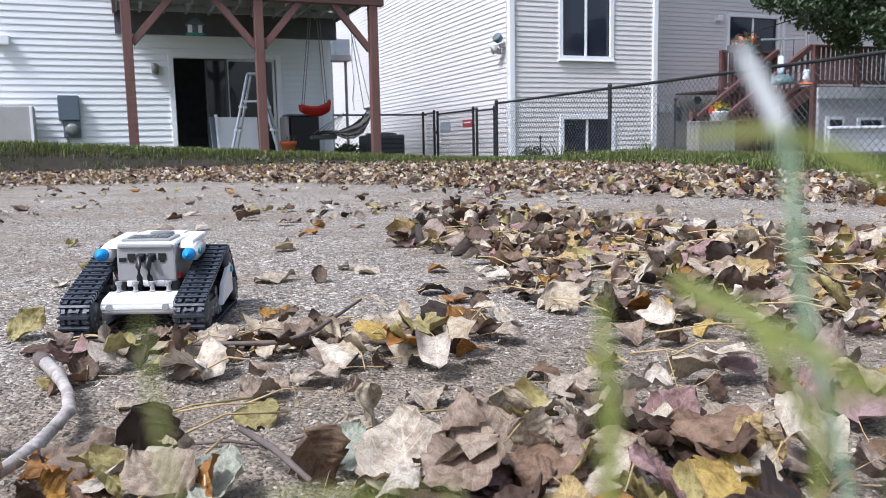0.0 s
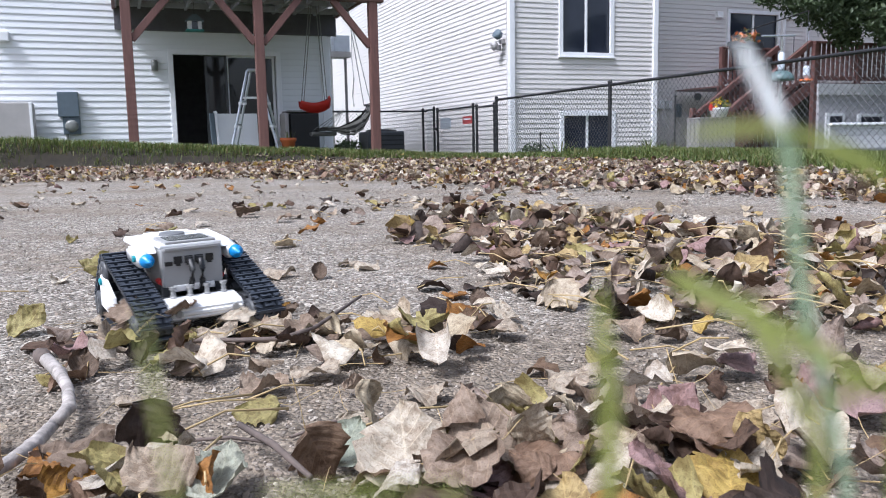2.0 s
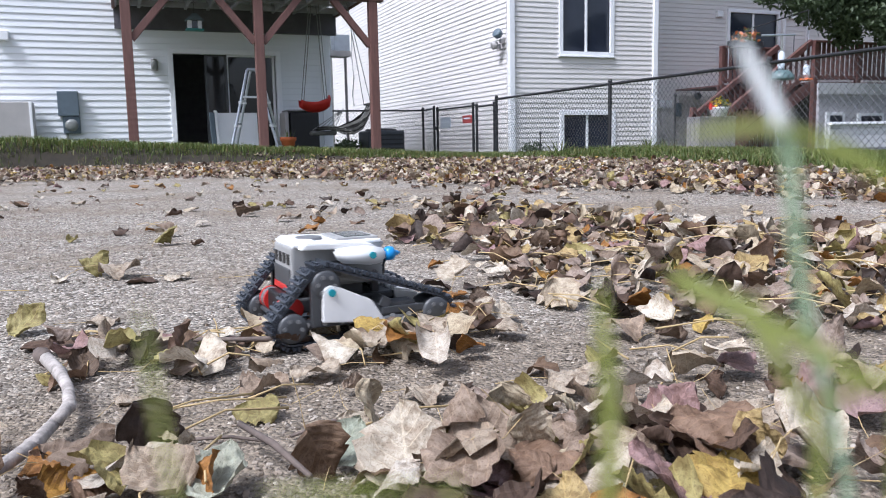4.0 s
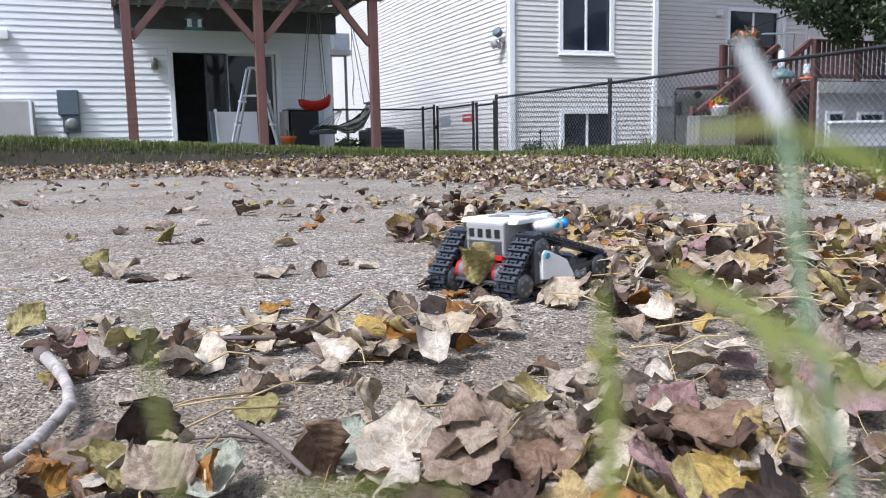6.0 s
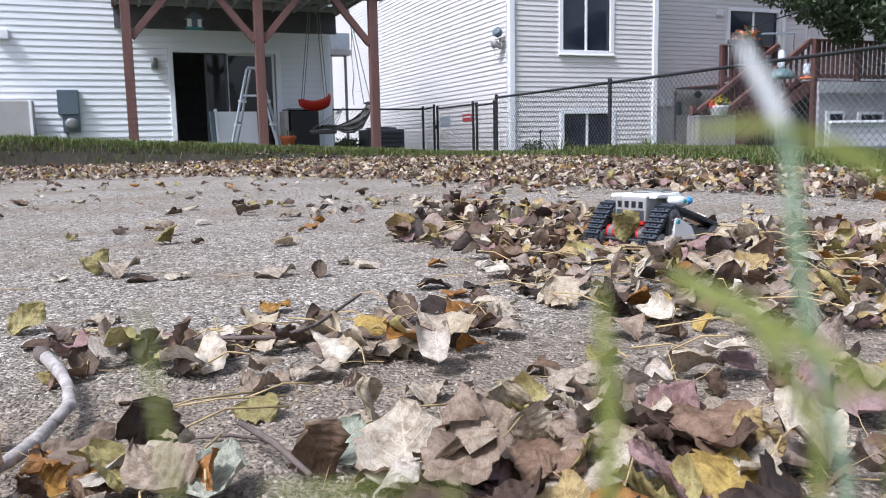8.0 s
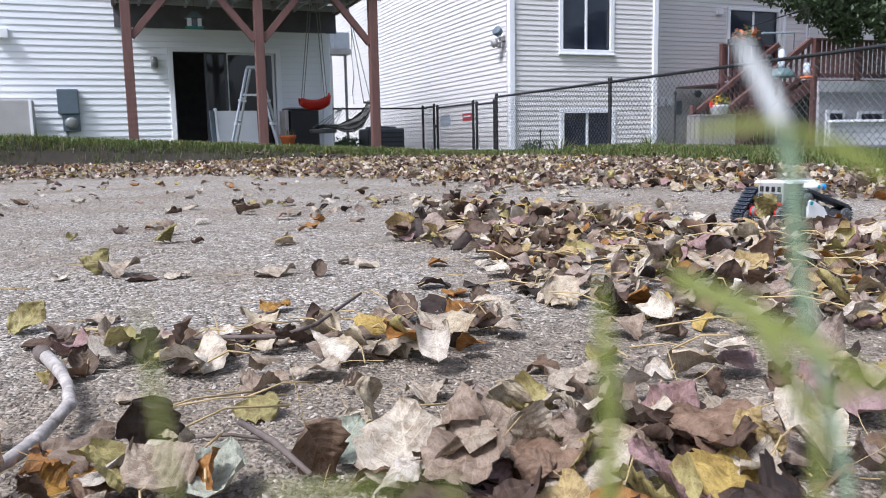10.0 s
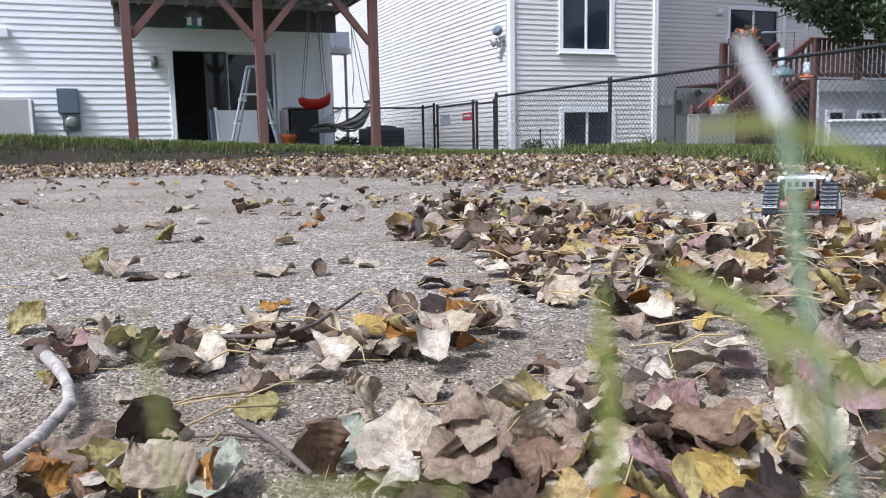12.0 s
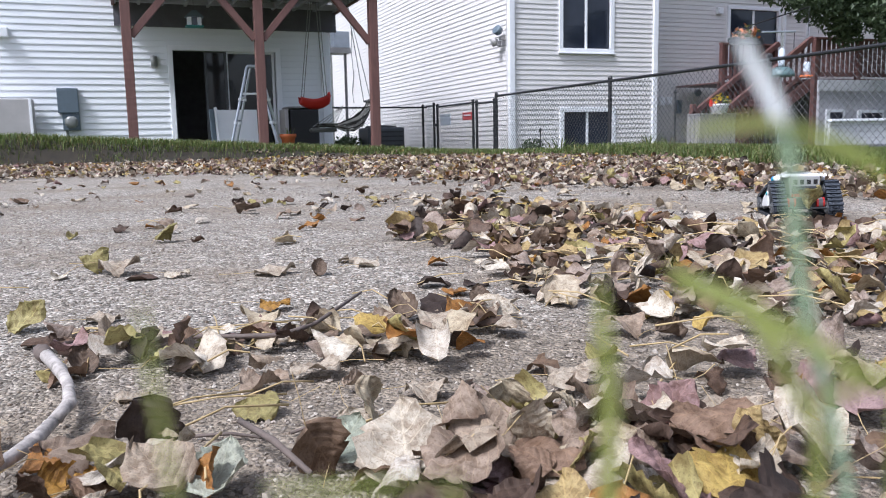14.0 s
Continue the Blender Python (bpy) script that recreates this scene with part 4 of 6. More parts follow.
def flower_bush(t, centre, radius, count, seed, petals, size=0.05):
    """Loose blooms and leaves heaped over a pot."""
    rng = random.Random(seed)
    for mat, name, share in ((GRASS, "leaves", 0.5), (petals, "blooms", 0.5)):
        bm = bmesh.new()
        for _ in range(int(count * share)):
            d = Vector((rng.gauss(0, 1), rng.gauss(0, 1), abs(rng.gauss(0, 0.9)))).normalized() * radius * rng.uniform(0.5, 1.05)
            m = Matrix.Translation(Vector(centre) + d) @ Euler((rng.uniform(-1, 1), rng.uniform(-1, 1), rng.uniform(0, 6))).to_matrix().to_4x4()
            s = size * rng.uniform(0.6, 1.2)
            c = bm.verts.new(m @ Vector((0, 0, -s * 0.2)))
            ring = [bm.verts.new(m @ Vector((math.cos(a) * s * (1 if k % 2 else 0.7), math.sin(a) * s * (1 if k % 2 else 0.7), 0))) for k, a in enumerate(2 * math.pi * j / 8 for j in range(8))]
            for j in range(8):
                bm.faces.new((c, ring[j], ring[(j + 1) % 8]))
        part(name, bm, mat, t)


def build_yard_things():
    t = thing("planter_box", "grey weathered board planter box with upright slats", "planter", pose(11.2, 13.0, LOW))
    for i in range(8):
        part("slat", bx((-0.40 + i * 0.115, -0.15, 0.40), (0.105, 0.03, 0.80 - 0.02 * (i % 3)), None, 0.004), GREYWOOD, t)
    for i in range(3):
        part("slat", bx((-0.43, -0.06 + i * 0.115, 0.40), (0.03, 0.105, 0.80), None, 0.004), GREYWOOD, t)
        part("slat", bx((0.43, -0.06 + i * 0.115, 0.40), (0.03, 0.105, 0.80), None, 0.004), GREYWOOD, t)
    part("top_board", bx((0, 0.02, 0.80), (0.92, 0.40, 0.03), None, 0.006), GREYWOOD, t)
    t = thing("flower_pot", "white pot of yellow and red flowers on the planter", "pot", pose(11.33, 12.95, LOW + 0.815))
    part("pot", lathe(bmesh.new(), [(0.14, 0), (0.19, 0.16), (0.21, 0.19), (0.18, 0.19)], 18), WHITE_PLASTIC, t, "", True)
    flower_bush(t, (0.02, 0, 0.2), 0.2, 60, 4, YELLOW_PETAL)
    part("red_bloom", tuft(0.07, 0.18, 12, 9, 0.06), RED_PLASTIC, t).location = (-0.17, 0, 0.15)
    t = thing("flower_box", "dark box of orange flowers on the deck rail", "planter", pose(13.9, 15.05, 2.30))
    part("box", bx((0, 0, 0.06), (0.9, 0.24, 0.16), None, 0.02), METER_DARK, t)
    flower_bush(t, (0, 0, 0.1), 0.34, 150, 6, ORANGE_PETAL)
    t = thing("bird_feeder_pole", "grey steel pole with crossbar and green baffle", "bird feeder", pose(9.98, 10.0, LOW))
    part("pole", rd((0, 0, -0.1), (0, 0, 2.0), 0.018), METER_GREY, t)
    part("crossbar", rd((-0.42, 0, 1.99), (0.27, 0, 2.02), 0.016), ALU, t)
    part("baffle", lathe(bmesh.new(), [(0.205, 1.30), (0.21, 1.33), (0.18, 1.40), (0.10, 1.45), (0.02, 1.46)], 20), BAFFLE, t, "green domed baffle", True)
    part("hanger", rd((0.25, 0, 2.0), (0.25, 0, 1.75), 0.006, seg=5), WIRE, t)
    part("seed_tube", lathe(bmesh.new(), [(0.05, 1.46), (0.055, 1.5), (0.05, 1.72), (0.01, 1.76)], 12), SIGN_PALE, t, "", True)
    t = thing("hummingbird_feeder", "clear glass feeder with orange base hanging by the stairs", "bird feeder", pose(12.1, 11.5, 1.22))
    part("base", lathe(bmesh.new(), [(0.02, 0), (0.12, 0.02), (0.11, 0.05), (0.03, 0.06)], 14), TERRACOTTA, t)
    part("bottle", lathe(bmesh.new(), [(0.03, 0.06), (0.065, 0.12), (0.06, 0.26), (0.03, 0.30)], 14), SIGN_PALE, t)
    part("hanger", rd((0, 0, 0.3), (0, 0, 1.3), 0.005, seg=5), WIRE, t)
    part("hook_arm", rd((0, 0, 1.3), (0.8, 2.4, 1.3), 0.012, seg=6), BLACK_METAL, t)
    t = thing("garden_edging", "pale round landscape log edging the neighbour's bed", "edging", pose(10.95, 12.0, LOW))
    for i in range(3):
        part("log", rd((-0.87 + i * 0.6, 0, 0.11), (-0.30 + i * 0.6, 0, 0.105), 0.075, seg=12), BEIGE, t)
    part("lower_log", rd((-0.87, 0.02, 0.0), (0.9, 0.02, 0.0), 0.08, seg=12), BEIGE, t)
    t = thing("picnic_table", "white tilted picnic table behind the fence", "table", pose(12.75, 10.5, LOW))
    for i in range(4):
        part("plank", bx((0.0, -0.02 + 0.0 * i, 0.22 + i * 0.118), (2.3, 0.05, 0.112), None, 0.008), PALE_BOARD, t)
    part("edge_strip", bx((0, -0.05, 0.60), (2.34, 0.10, 0.04), None, 0.008), TRIM, t)
    for x in (-1.05, -0.9, 1.0):
        part("leg", bx((x, 0.02, 0.1), (0.09, 0.10, 0.62), pose(0, 0, 0, 0, 0, 0), 0.01), TRIM, t)
    t = thing("shrub", "small dark clipped shrub by the cream house wall", "shrub", pose(7.55, 13.9, LOW))
    part("leaves", leaf_cloud(random.Random(3), [(Vector((0, 0, 0.2)), 0.26)], 500, 0.035), TREE, t)
    part("stem", rd((0, 0, 0), (0, 0, 0.2), 0.02), TWIG, t)
    for x, y, s in ((9.9, 13.3, 8), (10.4, 13.4, 9), (10.1, 13.6, 10), (7.4, 12.6, 11)):
        t = thing("grass_clump", "green strap-leaved garden plant by the fence", "plant", pose(x, y, LOW), "garden plants")
        part("leaves", tuft(0.18, 0.5, 34, s, 0.03), GRASS, t)
    for x, y, s in ((4.7, 17.6, 12), (4.95, 17.8, 13)):
        t = thing("shrub", "grey-green shrub beside the air conditioner", "shrub", pose(x, y, LOW))
        part("leaves", leaf_cloud(random.Random(s), [(Vector((0, 0, 0.3)), 0.3)], 400, 0.05), TREE, t)
        part("stem", rd((0, 0, 0), (0, 0, 0.3), 0.02), TWIG, t)
    t = thing("garden_stake", "thin dark metal garden stake", "stake", pose(7.35, 13.2, LOW))
    part("rod", rd((0, 0, -0.1), (0, 0, 0.52), 0.012, seg=6), BLACK_METAL, t)
    part("finial", lathe(bmesh.new(), [(0.012, 0.5), (0.03, 0.54), (0.01, 0.58)], 8), BLACK_METAL, t)
    t = thing("plant_pole", "slim black pole beside the cream house", "pole", pose(10.75, 13.6, LOW))
    part("rod", rd((0, 0, -0.1), (0, 0, 1.25), 0.016, seg=6), BLACK_METAL, t)
    part("finial", lathe(bmesh.new(), [(0.016, 1.25), (0.035, 1.28), (0.01, 1.33)], 8), BLACK_METAL, t)


BAFFLE = worn("green_grey_enamel", (0.10, 0.16, 0.16), 0.4, scale=8, vary=0.2)


def leaf_cloud(rng, balls, count, size):
    """Many small two-faced leaves scattered through a set of clumps."""
    bm = bmesh.new()
    total = sum(r ** 2 for _, r in balls)
    for c, r in balls:
        for _ in range(int(count * r * r / total)):
            d = Vector((rng.gauss(0, 1), rng.gauss(0, 1), rng.gauss(0, 1))).normalized() * r * rng.uniform(0.35, 1.1)
            d.z *= 0.75
            q = Euler((rng.uniform(-1.2, 1.2), rng.uniform(-1.2, 1.2), rng.uniform(0, 6.28))).to_matrix()
            s = size * rng.uniform(0.6, 1.3)
            p = [c + d + q @ Vector(v) * s for v in ((-1, 0, 0), (0, -0.45, 0.12), (1, 0, 0), (0, 0.45, 0.12))]
            v = [bm.verts.new(x) for x in p]
            bm.faces.new((v[0], v[1], v[2]))
            bm.faces.new((v[0], v[2], v[3]))
    return bm


def build_tree():
    rng = random.Random(21)
    t = thing("tree", "leafy green tree overhanging the neighbour's deck", "tree", pose(16.6, 12.2, LOW))
    part("trunk", tube(bmesh.new(), [(0, 0, -0.2), (0.05, 0, 1.2), (-0.05, 0.05, 2.4), (0.1, 0, 3.8), (0.0, 0.1, 5.2)], [0.2, 0.16, 0.14, 0.1, 0.04], 10), TWIG, t, "", True)
    balls = []
    for k in range(16):
        a, l = rng.uniform(0, 6.28), rng.uniform(1.0, 2.4)
        z0 = rng.uniform(1.9, 4.2)
        end = Vector((math.cos(a) * l, math.sin(a) * l * 0.8, z0 + rng.uniform(0.2, 1.0)))
        part("limb", tube(bmesh.new(), [(0, 0, z0), end * 0.5 + Vector((0, 0, z0 * 0.5 + 0.15)), end], [0.07, 0.045, 0.015], 6), TWIG, t)
        balls.append((end, rng.uniform(0.5, 0.85)))
    for x, z, r in ((-1.6, 2.75, 0.55), (-2.4, 2.85, 0.6), (-3.2, 2.95, 0.5), (-4.0, 3.05, 0.45), (-4.5, 3.2, 0.35), (-3.6, 3.5, 0.6), (-2.8, 3.5, 0.7), (-1.8, 3.3, 0.7), (-0.9, 2.8, 0.6), (-1.1, 3.6, 0.7), (-2.2, 2.45, 0.35), (-1.2, 2.4, 0.35)):
        end = Vector((x, rng.uniform(-0.3, 0.5), z))
        balls.append((end, r))
    for x, z in ((-4.4, 3.3), (-3.0, 3.3), (-2.0, 2.8)):
        part("limb", tube(bmesh.new(), [(0, 0, 2.6), (x * 0.5, 0, z + 0.1), (x, 0.1, z)], [0.08, 0.05, 0.015], 6), TWIG, t)
    part("crown", leaf_cloud(rng, balls, 42000, 0.062), TREE, t)


build_yard_things()
build_tree()


# robot's way: seconds, x, y, heading in degrees from +x, pitch, roll
ROBOT_WAY = [
    (0, 0.035, 1.045, -108, 1, -1), (1.55, 0.035, 1.045, -108, 1, -1), (1.8, 0.045, 1.020, -95, 1, 0), (2, 0.060, 0.980, -77, 2, 1), (2.2, 0.066, 0.964, -68, 2, 2), (2.5, 0.097, 0.935, -56, 3, 3),
    (3, 0.136, 0.888, -31, 3, 2), (3.2, 0.140, 0.885, -22, 2, 2), (3.7, 0.185, 0.872, -4, 1, 1), (4.3, 0.250, 0.875, 12, 0, 0), (4.8, 0.310, 0.885, 21, 0, 0), (5.3, 0.375, 0.905, 26, 0, 0), (5.5, 0.403, 0.919, 26, 0, 0),
    (6, 0.508, 0.985, 22, -2, -1), (6.5, 0.603, 1.050, 20, -2, -1), (7, 0.693, 1.090, 18, -2, -1), (7.5, 0.805, 1.170, 15, -1, -1), (8, 0.920, 1.232, 17, 0, 0), (9.2, 1.205, 1.350, 10, 0, 0),
    (10.3, 1.435, 1.364, 5, 0, -1), (10.7, 1.449, 1.372, 5, 0, -1), (11, 1.454, 1.376, 6, 0, -1), (11.5, 1.471, 1.388, 11, 0, -1), (11.8, 1.515, 1.432, 27, 0, -1), (12, 1.543, 1.461, 38, 0, -1),
    (12.5, 1.576, 1.488, 45, 0, -1), (13, 1.581, 1.493, 47, 0, -1), (13.5, 1.585, 1.498, 50, 0, -1), (14, 1.597, 1.524, 57, 0, -1)]


# ---- fallen leaves ----
def leaf_shape(rng, nu, nv, lobed, curl, bend, wave):
    """One curled dry leaf, a unit long: points, uv and faces."""
    k = rng.uniform(0.58, 0.66)
    width = rng.uniform(0.40, 0.52)
    ph, f = rng.uniform(0, 6.28), rng.uniform(5, 9)
    skew = rng.uniform(-0.08, 0.08)
    pts, uvs, faces = [], [], []
    jag = [[1 + rng.uniform(-0.13, 0.07) for _ in range(nv + 1)] for _ in range(2)]
    for j in range(nv + 1):
        v = j / nv
        w = width * max(0.0, math.sin(math.pi * min(1.0, v) ** k)) ** 0.72
        if lobed:
            w *= 1 + 0.11 * (2 * abs((v * 4.2 + 0.2) % 1 - 0.5) - 0.5) * 2 * (0.4 + 0.6 * v)
        else:
            w *= 1 + (0.07 if j % 2 else -0.04)
        for i in range(nu + 1):
            u = -1 + 2 * i / nu
            y = u * w * jag[0 if u < 0 else 1][j]
            x = v - 0.5 + 0.10 * lobed * abs(u) ** 1.5 * w
            c = curl * (1 + 0.5 * math.sin(ph + 2 * v))
            a = y * c
            z = (1 - math.cos(a)) / c if abs(c) > 0.01 else 0.0
            y = math.sin(a) / c if abs(c) > 0.01 else y
            z += wave * (abs(u) ** 1.5) * math.sin(f * v + ph + 1.7 * u) + 0.07 * noise.noise(Vector((3.2 * u + ph, 5.0 * v, ph))) + 0.05 * noise.noise(Vector((8 * u, 11 * v + ph, ph)))
            z += 0.018 * abs(math.sin(math.pi * 6 * (v - 0.35 * abs(u)))) * (1 - abs(u) * 0.4)
            y += skew * v
            b = bend * (x + 0.1)
            z2 = z * math.cos(b) + (1 - math.cos(b)) / bend if abs(bend) > 0.01 else z
            x2 = math.sin(b) / bend - z * math.sin(b) if abs(bend) > 0.01 else x
            pts.append((x2, y, z2))
            uvs.append((0.5 + 0.5 * u * min(1, w / 0.4), v))
    for j in range(nv):
        for i in range(nu):
            a = j * (nu + 1) + i
            faces.append((a, a + 1, a + nu + 2, a + nu + 1))
    return np.array(pts), np.array(uvs), faces


def stalk_points(pts, nu, rng):
    """A bent stalk that leaves the leaf's base."""
    a = Vector(pts[nu // 2])
    side, drop = rng.uniform(-0.3, 0.3), rng.uniform(-0.05, 0.15)
    return [a, a + Vector((-0.2, side * 0.3, drop)), a + Vector((-0.45, side * 0.8, drop * 0.6)), a + Vector((-rng.uniform(0.6, 0.9), side * 1.4, -0.02))]


LEAF_KINDS = []


def make_leaf_kinds():
    rng = random.Random(11)
    specs = [(0.6, 0.4), (1.6, 0.5), (-1.2, -0.7), (2.6, 0.3), (3.6, -0.5), (-2.2, 0.8), (0.9, -1.1), (1.9, 1.1), (-0.7, 0.2), (3.0, 0.9), (-3.0, -0.4), (1.2, 1.6), (0.5, -0.3), (4.4, 0.2)]
    for n, (c, b) in enumerate(specs):
        c, b = c * 0.75, b * 0.7
        pts, uvs, faces = leaf_shape(rng, 12, 18, n % 3 != 1, c, b, rng.uniform(0.06, 0.14))
        me = bpy.data.meshes.new("leaf_blade")
        me.from_pydata([tuple(p) for p in pts], [], faces)
        layer = me.uv_layers.new(name="UVMap")
        idx = np.empty(len(me.loops), dtype=np.int32)
        me.loops.foreach_get("vertex_index", idx)
        layer.data.foreach_set("uv", uvs.astype(np.float32)[idx].ravel())
        me.shade_smooth()
        bm = bmesh.new()
        tube(bm, stalk_points(pts, 12, rng), [0.009, 0.007, 0.007, 0.010], 5)
        st = bpy.data.meshes.new("stalk")
        bm.to_mesh(st)
        bm.free()
        st.materials.append(STEM)
        LEAF_KINDS.append((me, st, pts))


make_leaf_kinds()
TONED = {}


def hero(x, y, size, *rest):
    return leaf(x, y, size * 0.66, *rest)


def leaf(x, y, size, kind, turn, tilt=0.0, roll=0.0, lift=None, material=None, label="", stalk=True):
    """A single fallen leaf that rests on the ground at x, y."""
    me, st, pts = LEAF_KINDS[kind % len(LEAF_KINDS)]
    material = material or LEAF_ONE
    key = (me.name, material.name)
    if key not in TONED:
        c = me.copy()
        c.materials.append(material)
        TONED[key] = c
    e = Euler((radians(roll), radians(tilt), radians(turn)))
    low = (pts @ np.array(e.to_matrix()).T)[:, 2].min() * size
    z = height(x, y) - low + (0.001 if lift is None else lift)
    ob = new("fallen_leaf", TONED[key])
    ob.matrix_world = Matrix.LocRotScale((x, y, z), e, (size, size, size))
    tagged(ob, label or "dry curled fallen leaf lying on the pad", "leaf", "fallen leaves")
    if stalk:
        s = new("stalk", st)
        s.parent = ob
    return ob


def in_poly(x, y, poly):
    inside = False
    for (ax, ay), (bx_, by_) in zip(poly, poly[1:] + poly[:1]):
        if (ay > y) != (by_ > y) and x < ax + (y - ay) / (by_ - ay) * (bx_ - ax):
            inside = not inside
    return inside


HEAP_RIGHT = [(0.5, 1.53), (0.68, 1.86), (0.97, 2.31), (1.14, 1.91), (1.2, 1.6), (1.31, 1.43), (1.45, 1.07), (0.75, 0.54), (0.54, 0.64), (0.48, 0.8), (0.5, 1.05), (0.59, 1.34)]
HEAP_NOSE = [(-0.1, 0.95), (0.11, 0.90), (0.4, 0.84), (0.31, 0.65), (0.19, 0.63), (-0.08, 0.76)]
DRIFT_MID = [(0.32, 2.72), (1.2, 2.95), (0.95, 2.15), (0.41, 2.21)]
FAR_LINE = [(-60, 7.0), (-0.9, 5.9), (0.3, 5.6), (1.18, 4.6), (1.49, 3.75), (1.63, 3.05), (1.75, 2.6), (2.02, 2.28), (2.08, 1.9), (2.12, 1.6), (2.4, 1.0), (60, 0.5), (60, 60), (-60, 60)]


def density(x, y):
    """Leaves a square metre."""
    a = radians(YAW)
    deep, slant = x * math.sin(a) + y * math.cos(a), math.degrees(math.atan2(x, y)) - YAW
    if deep < 0.53:
        return 1300 if slant > -5 else 520
    if deep < 0.60:
        return 820 if slant > 9 else 45
    if deep < 0.68 and not in_poly(x, y, HEAP_RIGHT):
        return 620 if slant > 15 else 50 if slant > 3 else 22
    s = off_pad(x, y)
    if s > 0.10:
        return (6 if x < 1.5 else 150 if s < 0.5 else 45) if s < 3 else 0
    if in_poly(x, y, FAR_LINE):
        return 430
    if in_poly(x, y, HEAP_RIGHT):
        return 900
    if in_poly(x, y, HEAP_NOSE):
        return 800
    if in_poly(x, y, DRIFT_MID):
        return 95
    if x > 1.2:
        return 30
    return 13 if y > 1.2 else 26


def clear_of_robot(x, y):
    return math.hypot(x - 0.03, y - 1.09) > 0.15


def off_track(x, y):
    """Distance from the robot's way."""
    return min(math.hypot(x - r[1], y - r[2]) for r in ROBOT_WAY)


def scatter_leaves():
    rng = random.Random(77)
    near, verts, uvs, faces = 0, [], [], []
    sv, sf = [], []
    coarse = []
    for n in range(24):
        c, b = rng.gauss(0, 2.2), rng.gauss(0, 1.1)
        coarse.append(leaf_shape(rng, 8, 11, n % 3 != 1, c, b, rng.uniform(0.05, 0.13)))
    cells = []
    for gx in np.arange(-3.4, 6.4, 0.2):
        for gy in np.arange(0.2, 11.4, 0.2):
            x, y = gx + 0.1, gy + 0.1
            az = math.degrees(math.atan2(x, y)) - YAW
            if abs(az) > 36:
                continue
            cells.append((gx, gy))
    for gx, gy in cells:
        for _ in range(60):
            x, y = gx + rng.random() * 0.2, gy + rng.random() * 0.2
            want = density(x, y)
            d = math.hypot(x, y)
            if rng.random() * 1500 > want or d < 0.30 or not clear_of_robot(x, y):
                continue
            size = rng.uniform(0.026, 0.056) if d < 0.9 else rng.uniform(0.028, 0.060)
            way_off = off_track(x, y)
            heap = min(1.0, want / 350)
            lift = rng.random() ** 1.6 * (0.022 if way_off > 0.12 else 0.007) * heap
            loose = 1.0 if way_off > 0.12 else 0.3
            if math.hypot(x - 0.03, y - 1.09) < 0.22:
                loose = 0.12
            spread = 8 + (12 if rng.random() < 0.7 else 30) * heap
            tilt, roll = rng.gauss(0, spread) * loose, rng.gauss(0, spread) * loose + (180 if rng.random() < 0.5 else 0)
            if d < 0.68 and near < 250 and math.hypot(x + 0.066, y - 0.66) > 0.05:
                near += 1
                leaf(x, y, size, rng.randrange(14), rng.uniform(0, 360), tilt, roll, lift, stalk=rng.random() < 0.35)
                continue
            pts, uv, fs = coarse[rng.randrange(24)]
            e = np.array(Euler((radians(roll), radians(tilt), rng.uniform(0, 6.28))).to_matrix())
            p = pts * (1, 1, 0.3 if loose < 0.2 else 1) @ e.T * size
            p += np.array((x, y, height(x, y) - p[:, 2].min() * 0.85 + lift))
            n = len(verts)
            verts.extend(map(tuple, p))
            uvs.extend(map(tuple, uv))
            faces.extend([tuple(i + n for i in f) for f in fs])
            if d < 3.2 and rng.random() < 0.30:
                a, b = Vector(p[4]), Vector((x + rng.uniform(-0.07, 0.07), y + rng.uniform(-0.07, 0.07), p[4][2] + rng.uniform(-0.005, 0.012)))
                q = Vector((0, 0, 0.0008))
                w = (b - a).cross(Vector((0, 0, 1)))
                w = w.normalized() * 0.0008 if w.length > 1e-6 else Vector((0.0008, 0, 0))
                m = len(sv)
                for c in (a, a.lerp(b, 0.5) + Vector((0, 0, 0.006)), b):
                    sv.extend([tuple(c - w), tuple(c + w), tuple(c + q * 2)])
                for o in (0, 3):
                    for i in range(3):
                        sf.append((m + o + i, m + o + (i + 1) % 3, m + o + 3 + (i + 1) % 3, m + o + 3 + i))
    joined("leaf_litter", verts, faces, LEAF_ALL, "drifts of dry tan and brown fallen leaves", "leaves", uvs, True)
    joined("leaf_stalks", sv, sf, STEM, "thin yellow leaf stalks lying among the litter", "stalks", None, True)


